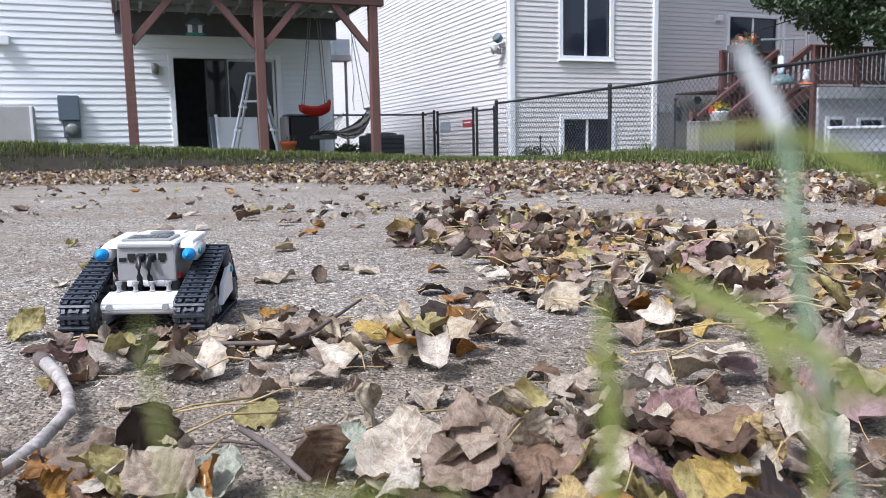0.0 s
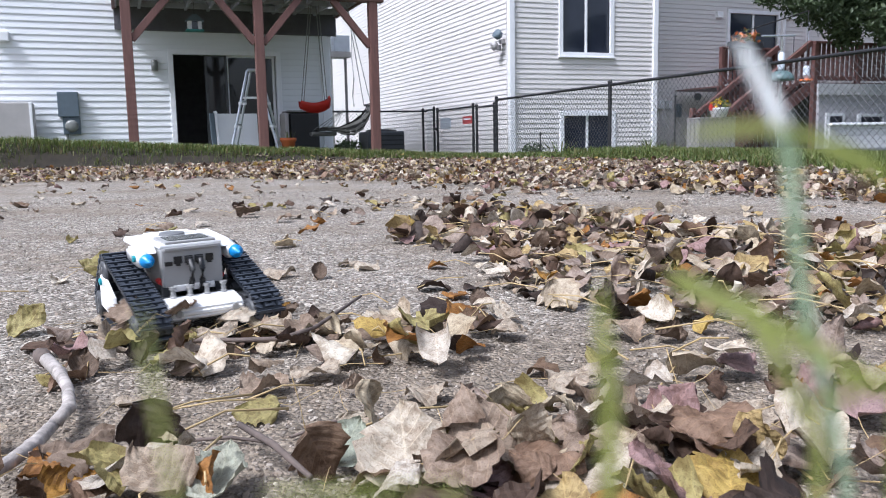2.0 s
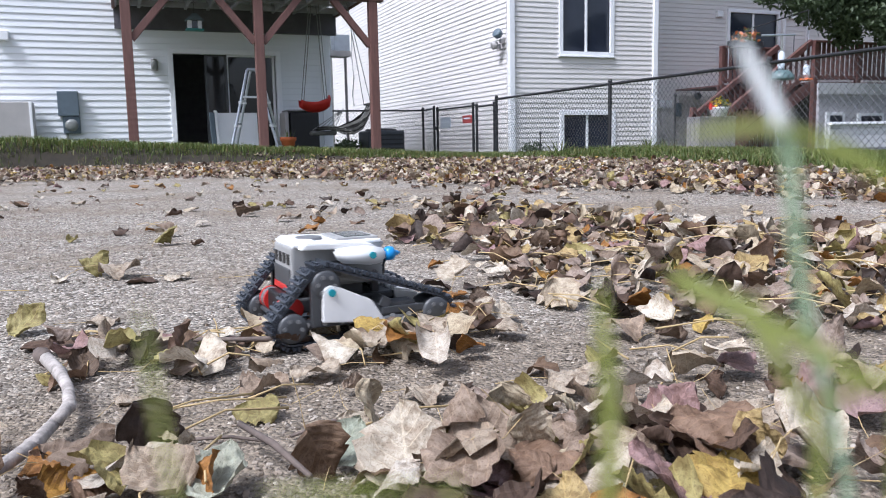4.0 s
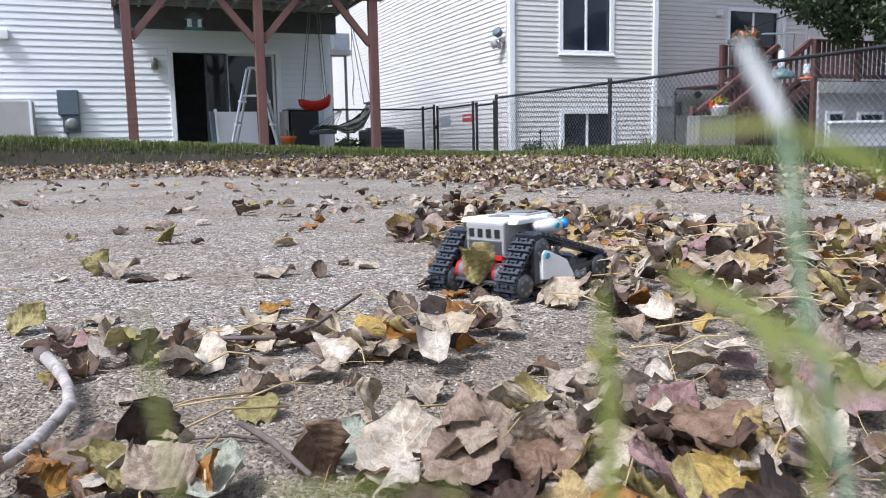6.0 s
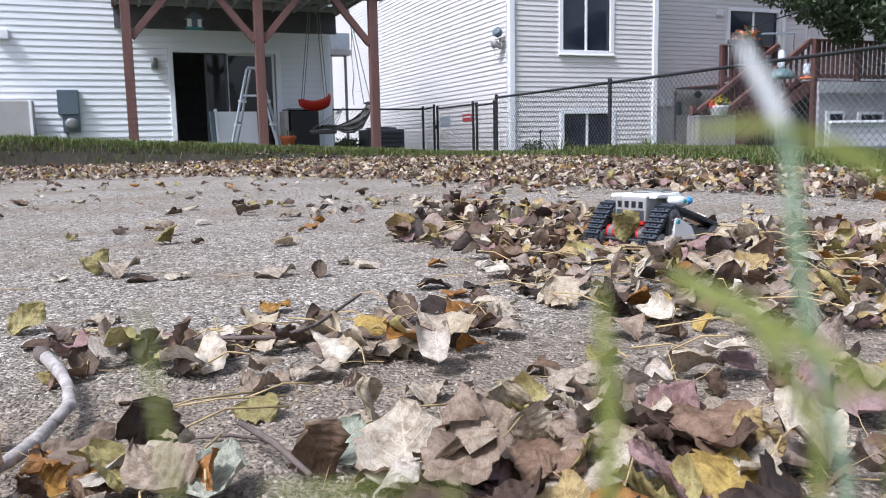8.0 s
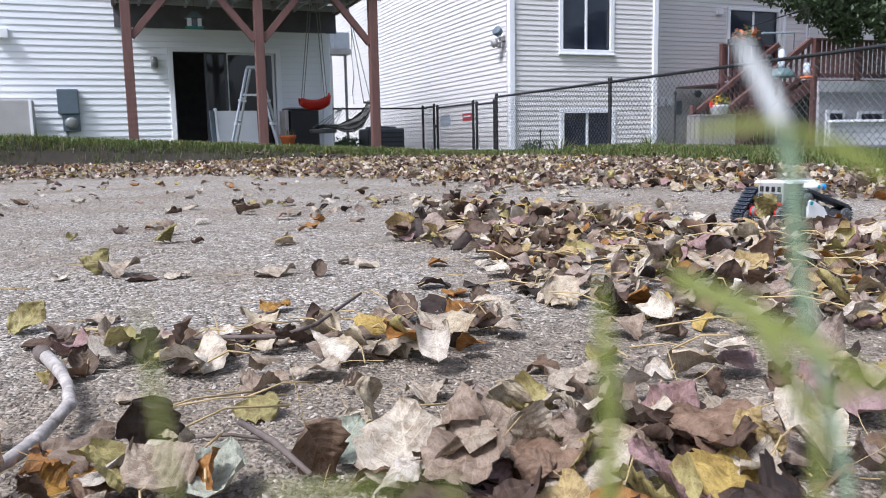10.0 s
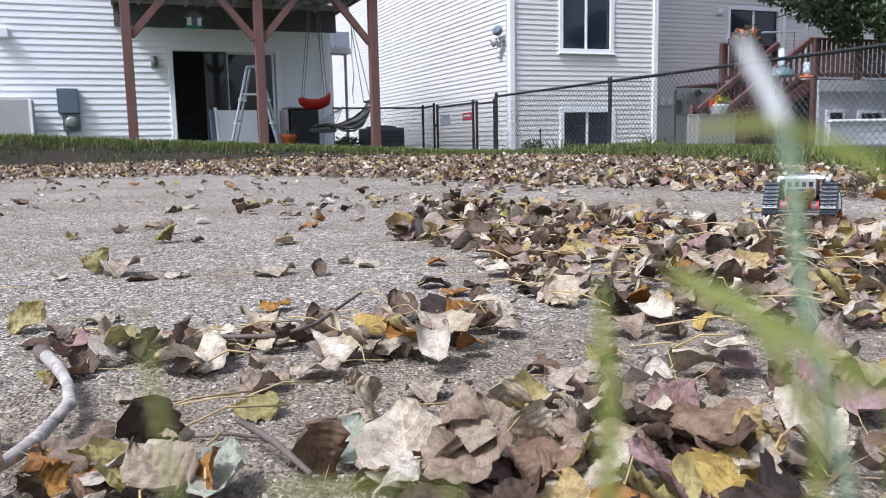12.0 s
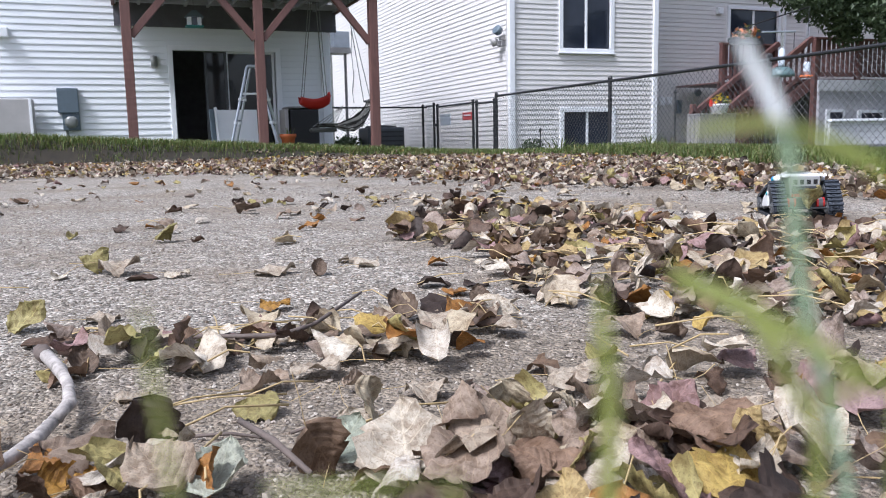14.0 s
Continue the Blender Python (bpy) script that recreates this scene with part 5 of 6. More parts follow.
def standout_leaves():
    """The leaves that one would point at, each with its own tone and curl."""
    B, T, P, G, O, K = LEAF_BROWN, LEAF_TAN, LEAF_PALE, LEAF_GOLD, LEAF_OLIVE, LEAF_PINK
    brown, tan = "grey-brown curled dry fallen leaf", "tan crinkled dry fallen leaf"
    hero(0.289, 0.414, 0.100, 1, 128, -24, 20, 0.016, LEAF_BROWN_MID, "large arched brown leaf with pale ribs")
    hero(0.040, 0.468, 0.074, 7, 62, -20, 0, 0.008, P, "pale grey-green ribbed fallen leaf")
    hero(0.124, 0.481, 0.060, 1, 40, -24, 14, 0.006, P, "pale silvery ribbed fallen leaf")
    hero(0.482, 0.523, 0.062, 3, 8, -6, 185, 0.008, K, "small curled mauve fallen leaf")
    hero(0.843, 0.829, 0.046, 4, 20, -14, 180, 0.012, K, "small rolled mauve fallen leaf")
    hero(0.479, 0.392, 0.075, 2, 30, -22, 0, 0.010, K, "flat mauve ribbed fallen leaf")
    hero(0.190, 0.400, 0.040, 8, 85, -20, 0, 0.010, K, "small flat mauve fallen leaf")
    hero(0.165, 0.985, 0.060, 8, 10, 4, 6, 0.004, G, "bright golden orange fallen leaf")
    hero(-0.114, 1.017, 0.080, 7, 5, -38, 40, 0.0, O, "upright curled olive fallen leaf")
    hero(0.343, 2.437, 0.115, 3, 5, 0, 150, 0.0, B, "dark brown arched fallen leaf")
    hero(0.474, 0.678, 0.072, 4, 15, 0, 186, 0.0, LEAF_BROWN_MID, "arched rolled brown fallen leaf")
    hero(0.511, 0.650, 0.062, 13, 0, 5, 30, 0.0, B, brown)
    hero(0.199, 0.425, 0.085, 8, 95, -46, 5, 0.006, LEAF_BROWN_MID, brown)
    hero(0.222, 0.430, 0.070, 2, 70, -40, 20, 0.0, B, brown)
    hero(0.147, 0.430, 0.090, 0, 75, -34, -6, 0.008, T, tan)
    hero(0.366, 0.395, 0.085, 12, 20, -12, 10, 0.014, T, tan)
    hero(0.345, 0.380, 0.070, 6, 160, 10, 185, 0.010, T, tan)
    hero(-0.046, 0.508, 0.060, 9, 30, 5, 20, 0.006, G, "rust-coloured spotted fallen leaf")
    hero(0.005, 0.505, 0.070, 6, 10, -10, 175, 0.010, T, tan)
    hero(-0.040, 0.535, 0.070, 10, 25, -8, 10, 0.008, B, brown)
    hero(0.087, 0.595, 0.056, 3, 160, 10, 150, 0.0, O, "folded ochre fallen leaf")
    hero(0.214, 0.580, 0.056, 4, 4, 0, 178, 0.0, T, tan)
    hero(0.263, 0.530, 0.042, 13, 60, 10, 10, 0.0, B, "tightly curled dark fallen leaf")
    hero(0.273, 0.500, 0.060, 5, 20, 0, 170, 0.004, LEAF_BROWN_MID, brown)
    hero(0.154, 0.680, 0.068, 0, 170, 3, 4, 0.006, T, tan)
    hero(0.030, 0.760, 0.070, 11, 20, -5, 175, 0.012, O, "pale crumpled olive fallen leaf")
    hero(-0.046, 0.805, 0.062, 9, 80, -25, 20, 0.0, B, brown)
    hero(0.208, 1.240, 0.100, 2, 5, -4, 178, 0.0, T, tan)
    hero(-0.018, 1.365, 0.095, 4, 10, 0, 180, 0.0, T, tan)
    hero(-0.05, 1.40, 0.08, 10, 40, -20, 30, 0.0, O, "dull olive fallen leaf on the pad")
    hero(0.074, 1.745, 0.085, 1, 15, -30, 150, 0.0, O, "dull olive fallen leaf on the pad")
    hero(0.749, 0.645, 0.072, 3, 20, -10, 176, 0.006, LEAF_BROWN_MID, brown)
    hero(0.331, 0.548, 0.075, 8, 0, -4, 3, 0.008, T, tan)
    hero(0.225, 0.368, 0.075, 12, 10, -6, 180, 0.012, T, tan)
    hero(0.321, 0.335, 0.060, 6, 30, -6, 178, 0.016, T, tan)
    hero(0.338, 0.436, 0.046, 3, 90, -60, 0, 0.0, B, brown)
    hero(0.275, 1.200, 0.055, 9, 60, -35, 25, 0.0, B, brown)
    hero(0.366, 1.245, 0.068, 0, 30, 0, 4, 0.0, T, tan)
    hero(0.350, 1.300, 0.055, 8, 80, 0, 4, 0.0, T, tan)
    hero(0.862, 1.950, 0.075, 2, 40, -40, 20, 0.012, G, "golden fallen leaf standing on edge")
    hero(0.408, 0.890, 0.045, 1, 60, -55, 10, 0.0, B, brown)
    hero(0.362, 0.722, 0.066, 7, 25, 0, 180, 0.004, T, tan)
    hero(0.403, 0.610, 0.060, 5, 40, 0, 175, 0.0, O, "olive yellow fallen leaf")
    hero(0.40, 0.80, 0.06, 2, 80, -20, 10, 0.004, T, tan)
    hero(-0.035, 1.02, 0.06, 0, 12, 3, 2, 0.0, T, tan)
    hero(0.068, 1.30, 0.06, 8, 12, 3, 2, 0.0, T, tan)
    hero(-0.005, 0.690, 0.045, 12, 40, 0, 2, 0.0, T, tan)
    hero(0.097, 0.660, 0.065, 10, 5, 0, 178, 0.004, LEAF_BROWN_MID, "brown leaf with a mauve tinge")
    hero(0.170, 0.625, 0.045, 13, 30, 0, 10, 0.004, LEAF_BROWN_MID, brown)


LEAF_BROWN_MID = leaf_material("brown_grey_leaf", True, [(0.0, (0.25, 0.188, 0.138)), (0.5, (0.33, 0.255, 0.19))], 0.5)
standout_leaves()
scatter_leaves()


# ---- sticks and loose stalks ----
def build_sticks():
    t = thing("stick", "bent pale-barked stick lying on the pad", "stick")
    pts = [(-0.100, 0.500, 0.022), (-0.081, 0.530, 0.018), (-0.066, 0.572, 0.016), (-0.057, 0.613, 0.015), (-0.048, 0.650, 0.016), (-0.052, 0.700, 0.017), (-0.061, 0.745, 0.019), (-0.074, 0.790, 0.021)]
    part("branch", tube(bmesh.new(), pts, [0.0048, 0.0046, 0.0052, 0.0045, 0.0050, 0.0047, 0.0056, 0.0062], 10), BARK, t, "", True)
    part("broken_end", tube(bmesh.new(), [(-0.074, 0.790, 0.020), (-0.079, 0.806, 0.021), (-0.083, 0.820, 0.020)], [0.0074, 0.0080, 0.0058], 9), TWIG, t, "dark broken end", True)
    for p, r in (((-0.0665, 0.571, 0.016), 0.0064), ((-0.0485, 0.649, 0.016), 0.0062), ((-0.0605, 0.742, 0.019), 0.0066)):
        part("bark_knot", tube(bmesh.new(), [Vector(p) - Vector((-0.001, 0.005, 0)), Vector(p), Vector(p) + Vector((-0.001, 0.005, 0))], [r * 0.7, r, r * 0.7], 8), BARK, t, "", True)
    part("side_knot", tube(bmesh.new(), [(-0.055, 0.613, 0.016), (-0.049, 0.617, 0.022)], [0.005, 0.003], 6), BARK, t, "", True)
    for pts, r in (([(0.064, 0.535, 0.022), (0.077, 0.478, 0.026), (0.088, 0.425, 0.024)], 0.0022), ([(0.058, 0.834, 0.014), (0.10, 0.805, 0.016), (0.141, 0.789, 0.016), (0.181, 0.811, 0.02), (0.258, 0.904, 0.03)], 0.0026),
                   ([(0.10, 0.545, 0.004), (0.135, 0.560, 0.005), (0.165, 0.565, 0.004)], 0.0012), ([(0.03, 0.57, 0.004), (0.06, 0.56, 0.005), (0.085, 0.54, 0.004)], 0.0012)):
        t = thing("twig", "thin dark twig lying among the leaves", "twig", None, "twigs")
        part("twig", tube(bmesh.new(), pts, [r, r * 1.1, r * 0.8] if len(pts) == 3 else [r, r, r * 1.2, r * 0.9, r * 0.6], 6), TWIG, t, "", True)
    rng = random.Random(31)
    for k in range(22):
        d = rng.uniform(0.42, 1.05)
        a = radians(YAW + rng.uniform(-28, 28))
        x, y, l, w = d * math.sin(a), d * math.cos(a), rng.uniform(0.025, 0.06), rng.uniform(0, 6.28)
        u = Vector((math.cos(w), math.sin(w), 0)) * l
        c = Vector((x, y, height(x, y) + rng.uniform(0.003, 0.02)))
        if not clear_of_robot(x, y):
            continue
        s = part("leaf_stalk", tube(bmesh.new(), [c - u, c + Vector((0, 0, rng.uniform(0.002, 0.008))) + Vector((u.y, -u.x, 0)) * 0.15, c + u], [0.0011, 0.0008, 0.0010], 5), STEM, None, "", True)
        tagged(s, "thin yellow loose leaf stalk", "stalk", "loose stalks")


build_sticks()


# ---- lawn, fringe and near blades ----
def build_lawn():
    rng = random.Random(8)
    verts, faces = [], []

    def blade(x, y, tall, width):
        a = rng.uniform(0, 6.28)
        z = height(x, y) - 0.004
        lean = tall * rng.uniform(0.1, 0.8)
        dx, dy = math.cos(a), math.sin(a)
        w = width / 2
        n = len(verts)
        verts.extend([(x - dy * w, y + dx * w, z), (x + dy * w, y - dx * w, z),
                      (x + dx * lean * 0.3 + dy * w * 0.8, y + dy * lean * 0.3 - dx * w * 0.8, z + tall * 0.6),
                      (x + dx * lean * 0.3 - dy * w * 0.8, y + dy * lean * 0.3 + dx * w * 0.8, z + tall * 0.6),
                      (x + dx * lean, y + dy * lean, z + tall)])
        faces.extend([(n, n + 1, n + 2, n + 3), (n + 3, n + 2, n + 4)])

    count = 0
    while count < 85000:
        d = rng.uniform(2.4, 11.5)
        a = radians(YAW + rng.uniform(-33, 33))
        x, y = d * math.sin(a), d * math.cos(a)
        s = off_pad(x, y)
        if s < 0.12 or s > (1.5 if y > 7 else 3.0):
            continue
        count += 1
        bare = s < 0.26 and x < 2.6
        if bare and rng.random() < 0.80 - 0.6 * noise.noise(Vector((x * 2.2, y * 2.2, 4))):
            continue
        blade(x, y, rng.uniform(0.03, 0.10) * (1.0 if s > 0.3 else 0.8), rng.uniform(0.005, 0.012))
    joined("lawn", verts, faces, GRASS, "rough green lawn with dry blades on the bank", "grass")


build_lawn()


def ribbon(bm, pts, widths, facing):
    """A thin leaf blade through points, creased along its middle."""
    rows = []
    for i, p in enumerate(pts):
        p = Vector(p)
        d = Vector(pts[min(i + 1, len(pts) - 1)]) - Vector(pts[max(i - 1, 0)])
        s = d.cross(Vector(facing)).normalized() * widths[i] / 2
        rows.append([bm.verts.new(p - s), bm.verts.new(p + Vector(facing) * widths[i] * 0.18), bm.verts.new(p + s)])
    for A, B in zip(rows, rows[1:]):
        for j in range(2):
            bm.faces.new((A[j], A[j + 1], B[j + 1], B[j]))
    bmesh.ops.solidify(bm, geom=bm.faces[:], thickness=0.0002)
    return bm


def closer(pts, k):
    """Points drawn towards the camera, the foot kept on the ground."""
    return [tuple(EYE + (Vector(p) - EYE) * k) if p[2] > 0.11 else (p[0] * k, p[1] * k, p[2] * 0.8) for p in pts]


def build_near_plants():
    f = (math.sin(radians(YAW)), math.cos(radians(YAW)), 0)
    N = 0.22
    t = thing("grass_stalk", "pale tall grass stalk with two green side blades", "grass")
    stalk = [(0.1104, 0.1213, 0.2278), (0.1127, 0.1196, 0.2226), (0.1150, 0.1179, 0.2173), (0.1169, 0.1162, 0.2114), (0.1178, 0.1147, 0.2034), (0.1218, 0.1169, 0.1922), (0.1260, 0.1189, 0.1803), (0.1310, 0.1204, 0.1676), (0.1379, 0.1208, 0.1518), (0.1442, 0.1209, 0.1327), (0.150, 0.121, 0.06), (0.152, 0.121, 0.0)]
    wide = [w * N * 0.8 for w in (0.0022, 0.0034, 0.0038, 0.0036, 0.0034, 0.0036, 0.0036, 0.0034, 0.003, 0.003, 0.003, 0.003)]
    stalk = closer(stalk, N)
    part("stem", ribbon(bmesh.new(), stalk[3:], wide[3:], f), BLADE_PALE, t, "pale green stem", True)
    # Upper stem: its sheen comes from the near-white colour.
    part("stem_tip", ribbon(bmesh.new(), stalk[:4], wide[:4], f), BLADE_SHEEN, t, "folded stem tip with whitish sheen put into its colour", True)
    part("side_blade", ribbon(bmesh.new(), closer([(0.1169, 0.1162, 0.2114), (0.1105, 0.1189, 0.2118), (0.1059, 0.1229, 0.2113), (0.1040, 0.1268, 0.2106)], N), [w * N for w in (0.002, 0.0028, 0.0026, 0.001)], f), BLADE, t, "", True)
    part("side_blade", ribbon(bmesh.new(), closer([(0.1174, 0.1160, 0.2110), (0.1216, 0.1119, 0.2091), (0.1246, 0.1069, 0.2059), (0.1265, 0.1001, 0.2017)], N), [w * N for w in (0.002, 0.003, 0.0032, 0.002)], f), BLADE, t, "", True)
    blades = (
        ([(0.0023, 0.2109, 0.1698), (0.0032, 0.2085, 0.1563), (0.0047, 0.2060, 0.1435), (0.0067, 0.2025, 0.1250), (0.009, 0.20, 0.06), (0.010, 0.20, 0.0)], [0.0015, 0.0034, 0.0036, 0.0036, 0.0036, 0.003]),
        ([(0.1325, 0.2013, 0.1666), (0.1323, 0.1989, 0.1496), (0.1328, 0.1965, 0.1343), (0.1356, 0.1905, 0.1019), (0.137, 0.19, 0.05), (0.138, 0.19, 0.0)], [0.003, 0.0075, 0.0085, 0.006, 0.005, 0.004]),
        ([(0.1592, 0.2011, 0.1643), (0.1698, 0.1850, 0.1581), (0.1774, 0.1703, 0.1526), (0.1836, 0.1558, 0.1455), (0.1886, 0.1422, 0.1407), (0.195, 0.13, 0.09), (0.20, 0.125, 0.0)], [0.004, 0.007, 0.009, 0.006, 0.008, 0.005, 0.004]),
        ([(0.1583, 0.1437, 0.1416), (0.1665, 0.1410, 0.1457), (0.1787, 0.1366, 0.1497), (0.19, 0.13, 0.12), (0.197, 0.126, 0.0)], [0.003, 0.006, 0.006, 0.005, 0.004]),
        ([(0.0285, 0.1934, 0.1231), (0.0510, 0.1843, 0.1229), (0.0723, 0.1760, 0.1250), (0.09, 0.17, 0.10), (0.10, 0.168, 0.0)], [0.003, 0.005, 0.005, 0.005, 0.004]),
        ([(0.1705, 0.2186, 0.1664), (0.1773, 0.2038, 0.1586), (0.1820, 0.1910, 0.1560), (0.19, 0.17, 0.12), (0.20, 0.16, 0.0)], [0.003, 0.010, 0.010, 0.006, 0.004]))
    for pts, w in blades:
        t = thing("grass_tuft", "fresh green grass growing at the pad edge", "grass", None, "near grass")
        part("blade", ribbon(bmesh.new(), closer(pts, 0.13), [v * 0.085 for v in w], f), BLADE, t, "", True)


build_near_plants()


# ---- the tracked toy robot ----
WHEELS = ((0.094, 0.0225, 0.0175), (-0.076, 0.0215, 0.0165), (-0.038, 0.0655, 0.0165))


def belt_path(off=0.0045):
    """Points and directions along the belt round the three wheels."""
    order = [WHEELS[0], WHEELS[2], WHEELS[1]]
    out = []
    n = len(order)
    for i in range(n):
        (x0, z0, r0), (x1, z1, r1), (x2, z2, r2) = order[i - 1], order[i], order[(i + 1) % n]
        r = r1 + off
        a_in = math.atan2(z1 - z0, x1 - x0) - math.pi / 2
        a_out = math.atan2(z2 - z1, x2 - x1) - math.pi / 2
        while a_out < a_in:
            a_out += 2 * math.pi
        k = 10
        for j in range(k + 1):
            a = a_in + (a_out - a_in) * j / k
            out.append((x1 + r * math.cos(a), z1 + r * math.sin(a)))
    return out


def along(path, count):
    """Evenly spaced places on a closed path: x, z and the direction's angle."""
    P = [Vector(p) for p in path]
    seg = [(P[i], P[(i + 1) % len(P)]) for i in range(len(P))]
    total = sum((b - a).length for a, b in seg)
    res, acc, k = [], 0.0, 0
    for i in range(count):
        want = total * i / count
        while acc + (seg[k][1] - seg[k][0]).length < want:
            acc += (seg[k][1] - seg[k][0]).length
            k += 1
        a, b = seg[k]
        l = (b - a).length
        p = a.lerp(b, (want - acc) / l if l > 1e-9 else 0)
        res.append((p.x, p.y, math.atan2(b.y - a.y, b.x - a.x)))
    return res, total


def link_mesh():
    """One rubber track shoe: plate, two grouser bars and side teeth."""
    bm = bmesh.new()
    box(bm, (-0.0030, 0, 0.0016), (0.0030, 0.036, 0.0048))
    for y, w in ((-0.0125, 0.0050), (0.0125, 0.0050), (-0.0042, 0.0036), (0.0042, 0.0036)):
        box(bm, (0.0012, y, 0.0004), (0.0078, w, 0.0030))
    for y in (-0.0165, 0.0165):
        box(bm, (0.0022, y, 0.0012), (0.0030, 0.0030, 0.0040))
    box(bm, (0.0030, 0, 0.0012), (0.0026, 0.012, 0.0036))
    me = bpy.data.meshes.new("track_shoe")
    bm.to_mesh(me)
    bm.free()
    me.materials.append(RUBBER)
    return me


ROLLING = []


def build_robot():
    t = thing("toy_robot", "grey and white toy robot with blue darts and black tracks", "robot")
    shoe = link_mesh()
    path = belt_path()
    for s in (1, -1):
        yc = 0.0660 * s
        # belt
        bm = bmesh.new()
        P = belt_path(off=0.0028)
        Q = belt_path(off=0.0008)
        n = len(P)
        rings = [[bm.verts.new((P[i][0], yc - 0.017, P[i][1])), bm.verts.new((P[i][0], yc + 0.017, P[i][1])), bm.verts.new((Q[i][0], yc + 0.017, Q[i][1])), bm.verts.new((Q[i][0], yc - 0.017, Q[i][1]))] for i in range(n)]
        for i in range(n):
            A, B = rings[i], rings[(i + 1) % n]
            for j in range(4):
                bm.faces.new((A[j], A[(j + 1) % 4], B[(j + 1) % 4], B[j]))
        bmesh.ops.recalc_face_normals(bm, faces=bm.faces[:])
        belt = part("track", bm, RUBBER, t, "black ribbed rubber track")
        places, total = along(path, 42)
        for x, z, a in places:
            piece("track_shoe", shoe, belt, Matrix.Translation((x, yc, z)) @ pose(0, 0, 0, 0, -math.degrees(a) + 180, 0))
        # wheels
        for x, z, r in WHEELS:
            bm = bmesh.new()
            lathe(bm, [(0.004, -0.0195), (r * 0.8, -0.0195), (r, -0.0175), (r, -0.012), (r * 0.72, -0.010), (r * 0.72, 0.010), (r, 0.012), (r, 0.0175), (r * 0.8, 0.0195), (0.004, 0.0195)], 20, pose(0, 0, 0, 90))
            w = part("wheel", bm, ROBOT_DARK, t, "dark grey sprocket wheel", True)
            w.matrix_basis = Matrix.Translation((x, yc, z))
            for j in range(6):
                a = j * math.pi / 3
                part("wheel_hole", rd((r * 0.58 * math.cos(a), -0.0203, r * 0.58 * math.sin(a)), (r * 0.58 * math.cos(a), 0.0203, r * 0.58 * math.sin(a)), 0.0024, seg=8), ROBOT_GREY_DARK, w)
            ROLLING.append((w, x, yc, z))
        # side frame inside the belt
        yo = 0.0855 * s
        frame_bm = bmesh.new()
        box(frame_bm, (0.0, yc + 0.010 * s, 0.0235), (0.150, 0.008, 0.009), None, 0.001)
        box(frame_bm, (-0.050, yc + 0.014 * s, 0.046), (0.010, 0.008, 0.050), None, 0.001)
        box(frame_bm, (0.01, yc, 0.050), (0.012, 0.03, 0.012), pose(0, 0, 0, 0, 28), 0.001)
        box(frame_bm, (0.012, yc, 0.030), (0.115, 0.024, 0.016), None, 0.001)
        box(frame_bm, (0.055, yc + 0.012 * s, 0.030), (0.055, 0.008, 0.008), None, 0.001)
        fr = part("side_frame", frame_bm, ROBOT_DARK, t, "dark grey pierced beam")
        for k in range(7):
            x = -0.06 + k * 0.02
            part("axle_pin", rd((x, yc + 0.012 * s, 0.0235), (x, yc + 0.0165 * s, 0.0235), 0.0028, seg=10), ROBOT_GREY, fr)
        part("bumper_block", bx((0.047, yo - 0.008 * s, 0.018), (0.034, 0.010, 0.012), None, 0.002), ROBOT_GREY_DARK, t)
        for k in (-1, 1):
            part("bumper_stud", rd((0.047 + 0.007 * k, yo - 0.004 * s, 0.018), (0.047 + 0.007 * k, yo + 0.002 * s, 0.018), 0.004, seg=12), ROBOT_GREY_DARK, t)
        # white side panel
        bm = prism(bmesh.new(), [(-0.044, 0.0255), (0.024, 0.0190), (0.029, 0.0200), (0.013, 0.0455), (-0.024, 0.0625), (-0.036, 0.0660), (-0.043, 0.0610)], 0.006, Matrix.Translation((0, yo - 0.001 * s, 0)), 0.0012)
        panel = part("side_panel", bm, ROBOT_WHITE, t, "white curved side panel")
        part("panel_pin", rd((-0.033, yo, 0.0575), (-0.033, yo + 0.0045 * s, 0.0575), 0.0042, seg=12), TEAL_PIN, panel, "teal pin")
        # dart shooter
        sx = 0.053 * s
        bm = bmesh.new()
        prism(bm, [(-0.012, 0.084), (0.028, 0.079), (0.043, 0.083), (0.044, 0.097), (0.020, 0.102), (-0.020, 0.100)], 0.014, Matrix.Translation((0, sx, 0)), 0.003)
        sh = part("dart_shooter", bm, ROBOT_WHITE, t, "white dart shooter", True)
        part("wing", prism(bmesh.new(), [(-0.056, 0.1005), (0.020, 0.0990), (0.038, 0.0960), (0.026, 0.1045), (-0.050, 0.1075)], 0.016, Matrix.Translation((0, sx * 0.86, 0)), 0.0012), ROBOT_WHITE, sh)
        part("trigger_pin", rd((0.026, sx + 0.006 * s, 0.091), (0.026, sx + 0.010 * s, 0.091), 0.004, seg=10), TEAL_PIN, sh)
        m = pose(0.043, sx, 0.0905, 0, 90)
        part("dart", lathe(bmesh.new(), [(0.005, 0.0), (0.0076, 0.002), (0.0084, 0.006), (0.0074, 0.011), (0.0036, 0.013), (0.0028, 0.016), (0.0008, 0.020)], 18, m), ROBOT_BLUE, t, "bright blue dart", True)
    # control brick
    brick = part("control_brick", bx((-0.007, 0, 0.0915), (0.110, 0.072, 0.047), None, 0.003), ROBOT_GREY, t, "light grey control brick", True)
    brick.data.shade_flat()
    brick.location.z = -0.0125
    part("top_cover", bx((-0.007, 0, 0.1165), (0.106, 0.074, 0.005), None, 0.002), ROBOT_WHITE, brick)
    part("screen_bezel", bx((0.020, 0, 0.1200), (0.050, 0.060, 0.0035), None, 0.0012), ROBOT_GREY, brick)
    part("screen", bx((0.022, 0, 0.1221), (0.032, 0.048, 0.0014)), SCREEN, brick, "dark display")
